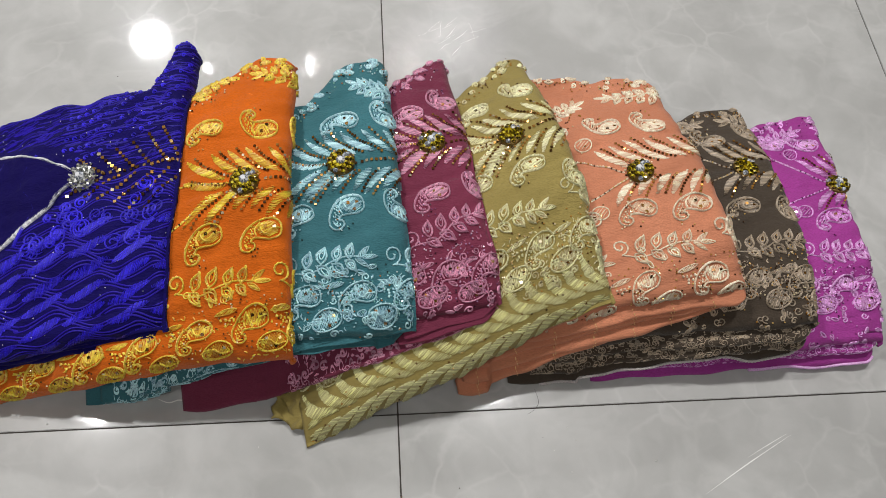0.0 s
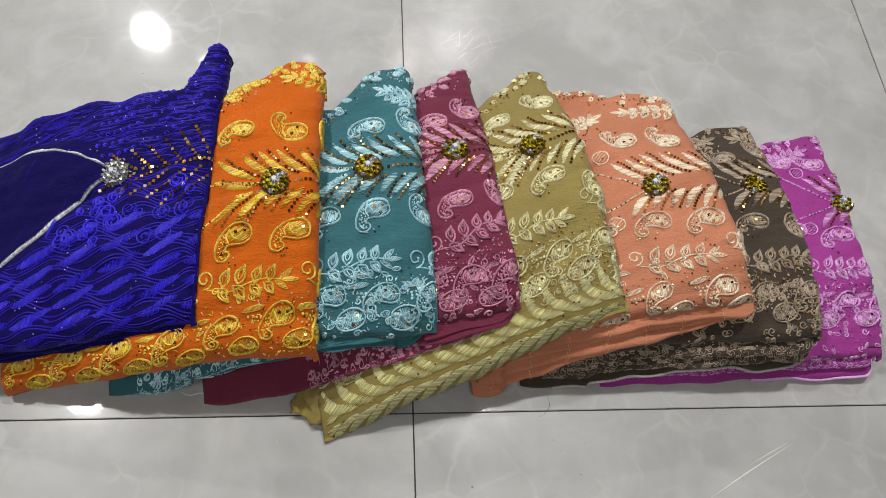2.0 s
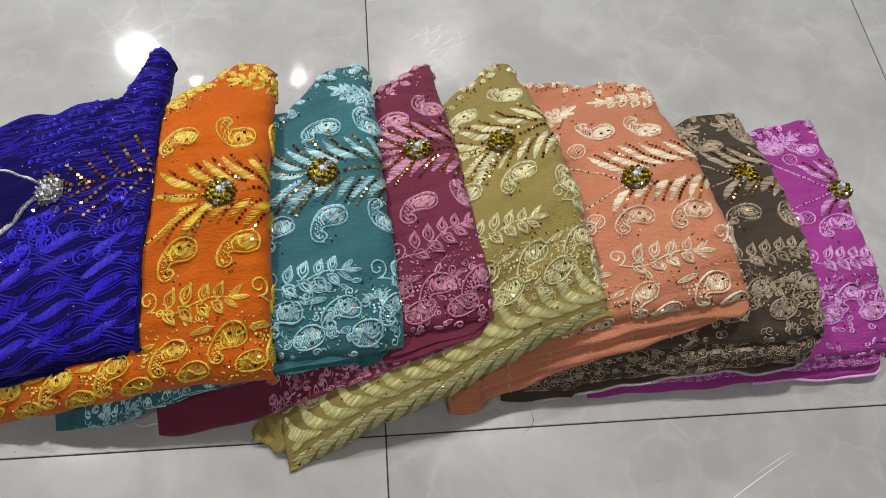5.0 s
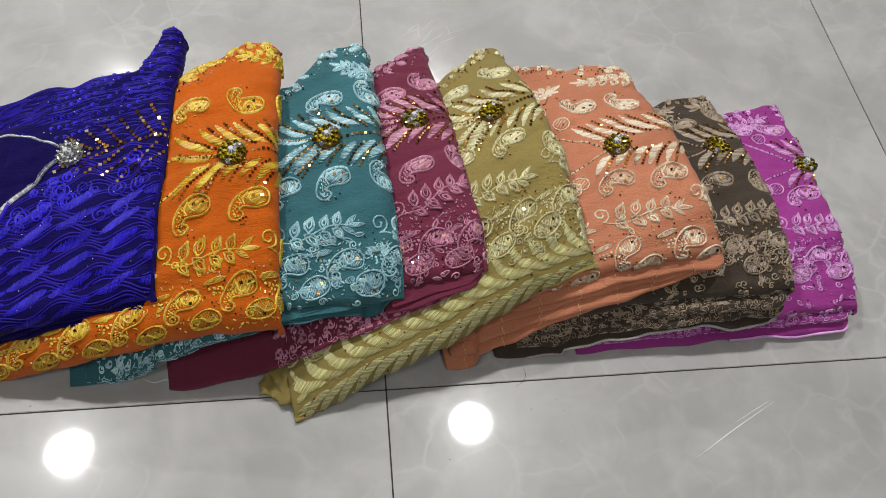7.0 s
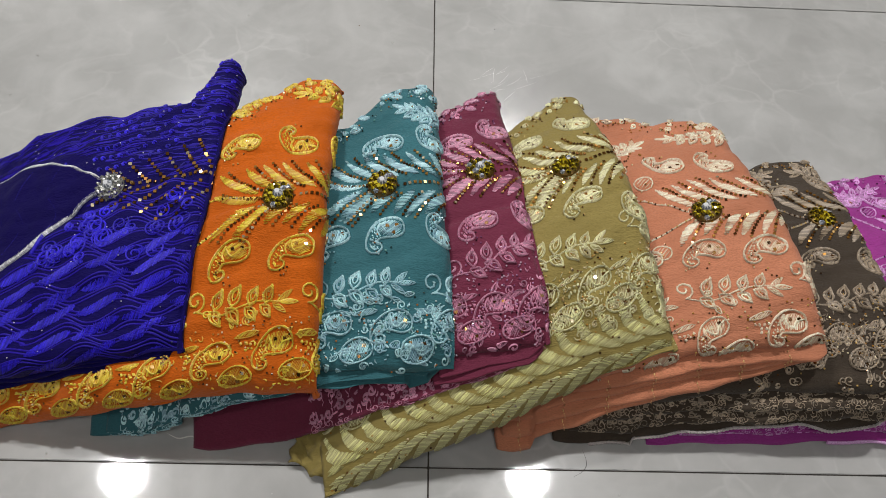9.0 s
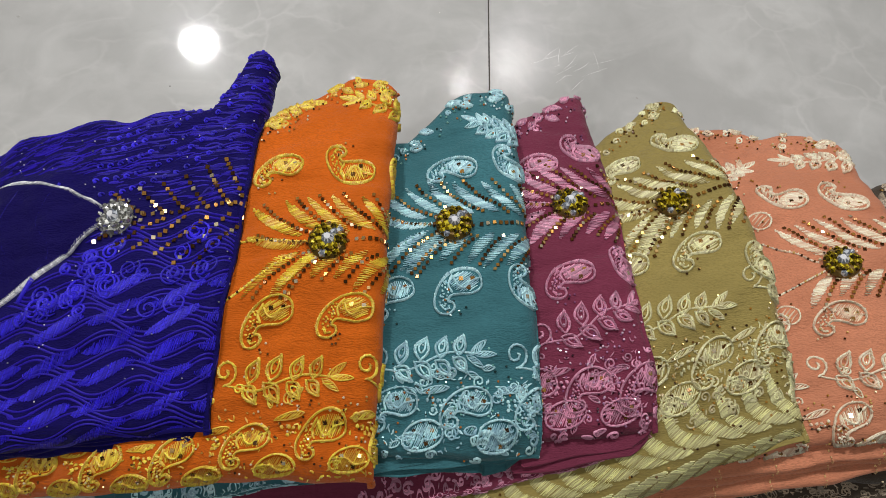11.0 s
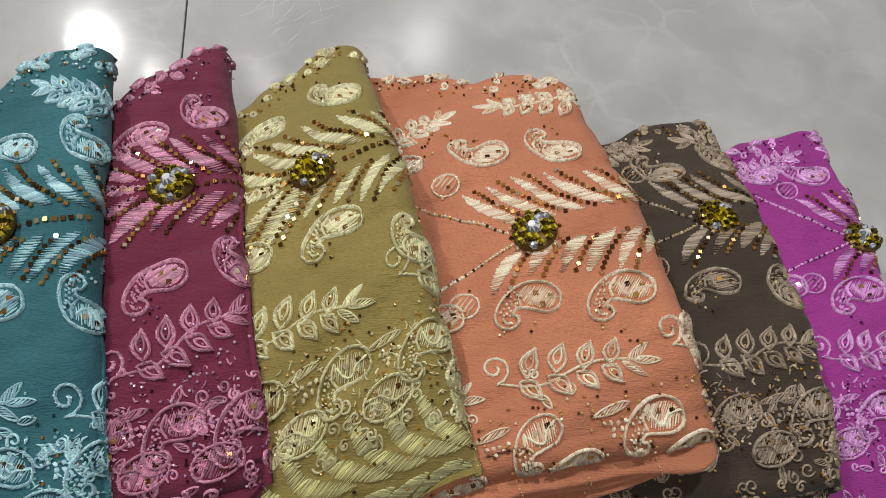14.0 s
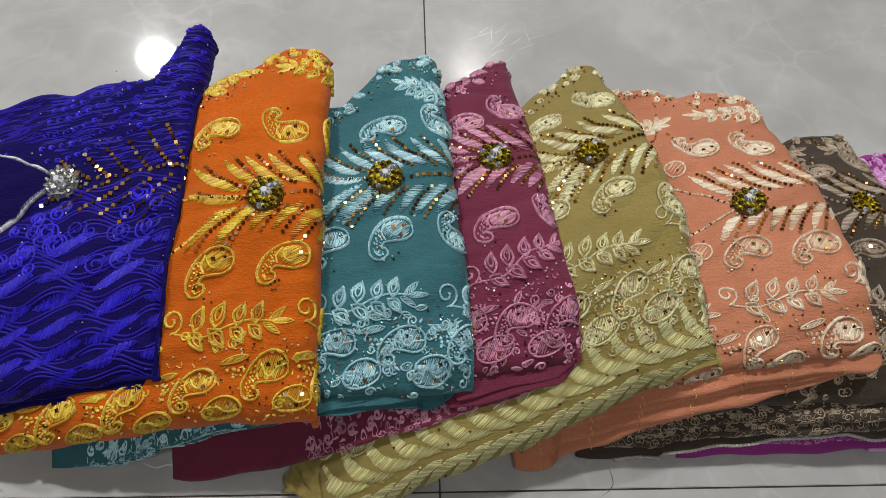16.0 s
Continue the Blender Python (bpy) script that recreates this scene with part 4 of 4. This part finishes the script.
        if hue in ("orange", "peach", "brown", "magenta"):
            sew("leaf_sprig", sprig, (-0.070, top_t - 0.046), (-0.024, top_t - 0.026), 0.0115, False)
            sew("leaf_sprig", sprig, (0.062, top_t - 0.036), (0.006, top_t - 0.024), 0.0130, False)
        elif hue == "teal":
            sew("leaf_sprig", sprig, (0.058, top_t - 0.032), (0.020, top_t - 0.018), 0.0130, False)
        dense = {"teal": 60, "plum": 60, "olive": 60, "brown": 80, "magenta": 50, "orange": 20, "peach": 12}[hue]
        sew("scroll_border", scrolls, -0.10, 0.10, reach + 0.010, reach + 0.030, dense)
        if hue != "peach":
            sew("scroll_border", flecks, -0.12, 0.12, -0.140, -0.096, {"orange": 150, "teal": 240}.get(hue, 330))
        if hue in ("brown", "magenta", "plum", "teal"):
            sew("scroll_border", scrolls, -0.10, 0.10, reach - 0.025, reach + 0.012, dense)
        if hue == "olive":
            for k in range(22):
                s = 0.110 - 0.0170 * k
                st = Stitch()
                for sg, root, tip in ((1, (s, -f0 + 0.011), (s - 0.034, -f0 + 0.047)), (-1, (s, -f0 + 0.006), (s - 0.030, -f0 - 0.027))):
                    _, up, low = lens(root, tip, 0.0086, 0.20 * sg, 0.45)
                    d = np.degrees(math.atan2(tip[1] - root[1], tip[0] - root[0]))
                    hatch(st, np.concatenate([up, low[::-1][1:-1]]), d + 72 * sg, 0.00080, 0.00086, 0.0010)
                for j in range(3):
                    st.beads.append((s + rng.normal(0.01, 0.006), reach - 0.012 + rng.normal(0, 0.012), 0.0011))
                emit(hue, st, "feather_stripe", FEATHER, GOLD, a_max, rng)
        for k in range(40):
            loose[hue].beads.append((rng.uniform(-0.09, 0.08), rng.uniform(-0.108, -0.088), 0.0009))
        st = Stitch()
        edge_band(st, rng, panel, a0, f0, 46)
        emit(hue, st, "scroll_border", yarn, GOLD, a_max, rng)
    else:
        def in_neck(s, t):
            return s < 0 and np.interp(-s, NECK_S, NECK_LOW) - 0.004 < t < np.interp(-s, NECK_S, NECK_UP) + 0.004

        NECK_S = (0.0, 0.012, 0.035, 0.064, 0.092, 0.19)
        NECK_UP = (0.003, 0.008, 0.022, 0.033, 0.039, 0.036)
        NECK_LOW = (-0.003, -0.006, -0.029, -0.049, -0.066, -0.120)
        dim = thread("dark_blue_thread", srgb(34, 18, 140), 0.45, 0.2)
        for k in range(17):
            t = -f0 - 0.008 + 0.0085 * k
            for shift in (0.0, 0.0026):
                st = Stitch()
                s = np.linspace(-0.17, 0.085, 130)
                y = t + shift + 0.0042 * np.sin(s * 120 + 0.9 * k) + 0.0015 * np.sin(s * 47 + k)
                keep = np.array([not in_neck(a, b) for a, b in zip(s, y)])
                s, y = s[keep], y[keep]
                if len(s) > 3:
                    st.add(np.stack([s, y], 1), 0.0013, 0.0007)
                emit(hue, st, "wave_line", dim, GOLD, a_max, rng)
                st = Stitch()
                if shift == 0.0 and k % 2 == 0:
                    for n, c in enumerate(np.arange(-0.165, 0.09, 0.036)):
                        y0 = t + 0.006 * (n % 2) + rng.normal(0, 0.0012)
                        if not in_neck(c, y0) and y0 < -0.046 + 0.35 * min(c, 0.0) and not in_neck(c - 0.02, y0 + 0.006):
                            # a satin wave that climbs to the right
                            u = np.linspace(0, 1, 12)
                            mid = np.stack([c - 0.018 + 0.036 * u, y0 - 0.003 + 0.012 * u * u * (3 - 2 * u)], 1)
                            half = 0.0037 * np.sin(math.pi * u ** 0.9) ** 0.6
                            side = np.stack([-0.3 * half, half], 1)
                            hatch(st, np.concatenate([mid + side, (mid - side)[::-1][1:-1]]), 74, 0.00075, 0.0009, 0.0008)
                emit(hue, st, "wave_stripe", yarn, GOLD, a_max, rng)
        st = Stitch()
        for k in range(70):
            c = (rng.uniform(-0.12, 0.07), rng.uniform(-0.062, -0.012))
            if not in_neck(*c) and not in_neck(c[0] - 0.008, c[1]):
                spiral(st, c, rng.uniform(0, 6), 1.6, rng.uniform(0.004, 0.009), 0.0013, rng.choice((-1, 1)))
        for k in range(5):
            for j in range(16):
                c = (-0.02 + 0.0065 * j, 0.016 + 0.011 * k + 0.00035 * j * j * (0.6 + 0.1 * k))
                if not in_neck(*c):
                    spiral(st, c, 0.0, 1.0, 0.0021, 0.0011)
        emit(hue, st, "rosette_field", yarn, GOLD, a_max, rng)
        st = Stitch()
        for k in range(1300):
            s, t = rng.uniform(-0.16, 0.085), rng.uniform(0.006, 0.155)
            if in_neck(s, t) or in_neck(s - 0.02, t):
                continue
            l = rng.uniform(0.006, 0.022)
            st.add(curve([(s, t), (s + 0.5 * l, t + rng.normal(0.001, 0.0012)), (s + l, t + 0.12 * l)], n=3), rng.uniform(0.0008, 0.0015), 0.0005)
        emit(hue, st, "streak_field", dim, GOLD, a_max, rng)
        st = Stitch()
        for i, s0 in enumerate((0.006, 0.020, 0.034, 0.048, 0.062, 0.074)):
            for sg in (1, -1):
                e = (s0 - 0.014 + 0.004 * sg, sg * (0.016 + 0.0042 * i))
                sequins(st, curve([(s0 + 0.014, 0.001 * sg), (s0 + 0.004, e[1] * 0.35), e], n=14), 0.0036, 0.0014)
        sequins(st, curve([(0.012, 0.001), (0.05, 0.003), (0.09, 0.006)], n=20), 0.004, 0.0013)
        emit(hue, st, "spray", yarn, GOLD, a_max, rng)
        for k in range(150):
            s, t = rng.uniform(-0.16, 0.09), rng.uniform(-0.13, 0.13)
            if not in_neck(s, t):
                loose[hue].beads.append((s, t, 0.0006))
        # plain navy neckline, edged with silver braid
        u = np.linspace(0.0, 1.0, 40)
        v = np.linspace(0.0, 1.0, 26)
        S = -0.172 * np.repeat(u[:, None], 26, 1)
        low, up = np.interp(-S, NECK_S, NECK_LOW), np.interp(-S, NECK_S, NECK_UP)
        T = low + (up - low) * v[None, :]
        grid, _ = panel.raised(a0 - S, np.maximum(f0 + T, 0.004), np.full(S.shape, 0.0018))
        part("neckline_inset", solid_grid(grid[::-1], 0.0014), cloth("navy_cloth", srgb(17, 6, 80), 0.75, 0.02), thing, "plain navy cloth inside the neckline")
        for name_line in (NECK_UP, NECK_LOW):
            st = Stitch()
            line = curve([(-a, b) for a, b in zip(NECK_S, name_line)], n=26)
            st.add(line, 0.0024, 0.0024)
            for k in range(0, len(line) - 1):
                d = line[k + 1] - line[k]
                d = d / max(np.hypot(*d), 1e-9)
                st.add([line[k] - 0.0011 * np.array((d[0] - d[1], d[0] + d[1])), line[k], line[k] + 0.0011 * np.array((d[0] - d[1], d[0] + d[1]))], 0.0011, 0.0027)
            m = st.threads(panel, a0, f0, 0.24)
            part("braid_piping", m, BRAID, thing, "twisted silver braid piping")
        st = Stitch()
        for s0 in (-0.045, -0.075, -0.11):
            st.add(curve([(s0, 0.03), (s0 - 0.008, 0.005), (s0 + 0.006, -0.02), (s0 - 0.006, -0.05)], n=8), 0.0006, 0.0026)
        m = st.threads(panel, a0, f0, 0.24)
        part("inset_stitching", m, yarn, thing)
    brooch(hue)
    for which, mat, name in ((0, CLEAR if hue == "blue" else STONES[hue] if hue in STONES else GOLD, "bead_trim"), (1, SQUARE, "sequin_trim")):
        m = loose[hue].stones(panel, a0, f0, a_max, rng, which)
        if m:
            part(name, m, mat, thing, "", False, "stuff")

# a ruffled plain end of the olive kurti on the floor
u, v = np.meshgrid(np.linspace(0, 1, 46), np.linspace(0, 1, 16), indexing="ij")
ruffle = np.stack([-0.113 + 0.056 * u + 0.012 * v + 0.002 * np.sin(25 * v + 9 * u), 0.2995 - 0.026 * u * (1 - 0.3 * u) + 0.045 * v + 0.0020 * np.sin(13 * u + 3 * v), 0.004 + 0.010 * v + (0.0026 * np.sin(17 * u + 4 * v) + 0.0012 * np.sin(33 * u - 5 * v)) * (1 - 0.5 * v) + 0.002], -1)
part("ruffled_end", solid_grid(ruffle, 0.0012), bpy.data.materials["olive_cloth"], things["olive"], "crumpled plain olive end")


# ---- marks and bits on the floor ----
def strip(points, width, z=0.0005):
    p = curve(points, n=6)
    tan = np.gradient(p, axis=0)
    tan /= np.linalg.norm(tan, axis=1, keepdims=True)
    nor = np.stack([-tan[:, 1], tan[:, 0]], 1)
    grow = np.sin(np.linspace(0.12, math.pi - 0.12, len(p)))
    rows = np.stack([p - nor * (width * 0.5 * grow)[:, None], p + nor * (width * 0.5 * grow)[:, None]], 1)
    low = np.concatenate([rows, np.full(rows.shape[:2] + (1,), z)], -1)
    return low.reshape(-1, 3).tolist(), grid_faces(len(p), 2)


def joined(pieces):
    verts, faces = [], []
    for v, f in pieces:
        b = len(verts)
        verts += v
        faces += [tuple(i + b for i in q) for q in f]
    return verts, faces


# real scratches, but near white in place of the lamp glare they catch
SCUFF = plain("scuffed_glaze", srgb(236, 236, 232), 0.35)
HAIR = plain("dark_hair", srgb(40, 34, 30), 0.5)
LINT = plain("white_lint", srgb(225, 222, 215), 0.8)
marks = [strip([(0.272, 0.2145), (0.315, 0.238), (0.364, 0.263)], 0.0010), strip([(0.318, 0.2445), (0.340, 0.2550), (0.361, 0.2645)], 0.0007)]
tagged(part("floor_scratch", joined(marks), SCUFF, None, "", False), "pale diagonal scratches on the polished tile", "scratch", "", "structure")
luck = np.random.default_rng(5)
marks = []
for k in range(16):
    c = np.array((0.082, 0.752)) + luck.normal(0, (0.016, 0.014))
    w = luck.normal(0.9, 0.35)
    d = np.array((math.cos(w), math.sin(w))) * luck.uniform(0.004, 0.016)
    marks.append(strip([c - d, c + luck.normal(0, 0.0008, 2), c + d], luck.uniform(0.0002, 0.0004)))
tagged(part("floor_scratch", joined(marks), SCUFF, None, "", False), "cluster of fine scuffs with painted lamp glare on the tile", "scratch", "", "structure")
tagged(part("stray_hair", strip([(0.1285, 0.318), (0.131, 0.306), (0.127, 0.299), (0.119, 0.294)], 0.0004, 0.0006), HAIR, None, "", False), "fine dark stray hair lying on the tile", "hair")
tagged(part("loose_thread", strip([(-0.216, 0.3245), (-0.206, 0.3205), (-0.196, 0.3225), (-0.188, 0.319)], 0.0012, 0.0008), LINT, None, "", False), "short white loose thread on the tile", "thread")
bits = []
for x, y in [(0.14, 0.26), (0.155, 0.28), (-0.309, 0.306), (-0.294, 0.695), (-0.462, 0.671), (-0.46, 0.705), (0.131, 0.272), (0.232, 0.246)] + [(luck.uniform(-0.5, 0.6), luck.uniform(0.1, 0.29)) for k in range(14)] + [(luck.uniform(-0.5, 0.7), luck.uniform(0.64, 0.88)) for k in range(10)]:
    r = luck.uniform(0.0005, 0.0011)
    w = luck.uniform(0, 3)
    v = [(x + r * math.cos(w + k * 2.09), y + r * math.sin(w + k * 2.09), 0.0004) for k in range(3)] + [(x, y, 0.0004 + r * 0.8)]
    bits.append((v, [(0, 1, 3), (1, 2, 3), (2, 0, 3)]))
tagged(part("loose_glitter", joined(bits), jewel("loose_glitter", [srgb(120, 90, 50), srgb(230, 230, 225), srgb(60, 50, 45)], 0.3, 0.5), None, "", False), "tiny fallen sequins and specks on the tiles", "glitter", "", "stuff")

# ---- floor tiles ----
bm = box(-0.2993, 0.2993, -0.2993, 0.2993, -0.012, 0.0, 0.0005)
tile_mesh = bpy.data.meshes.new("tile")
bm.to_mesh(tile_mesh)
bm.free()
tile_mesh.materials.append(TILE)
for i in range(-6, 5):
    for j in range(-4, 7):
        t = new("tile", tile_mesh)
        t.parent = floor
        t.location = (0.3 + 0.6 * i, 0.6 + 0.6 * j, 0)
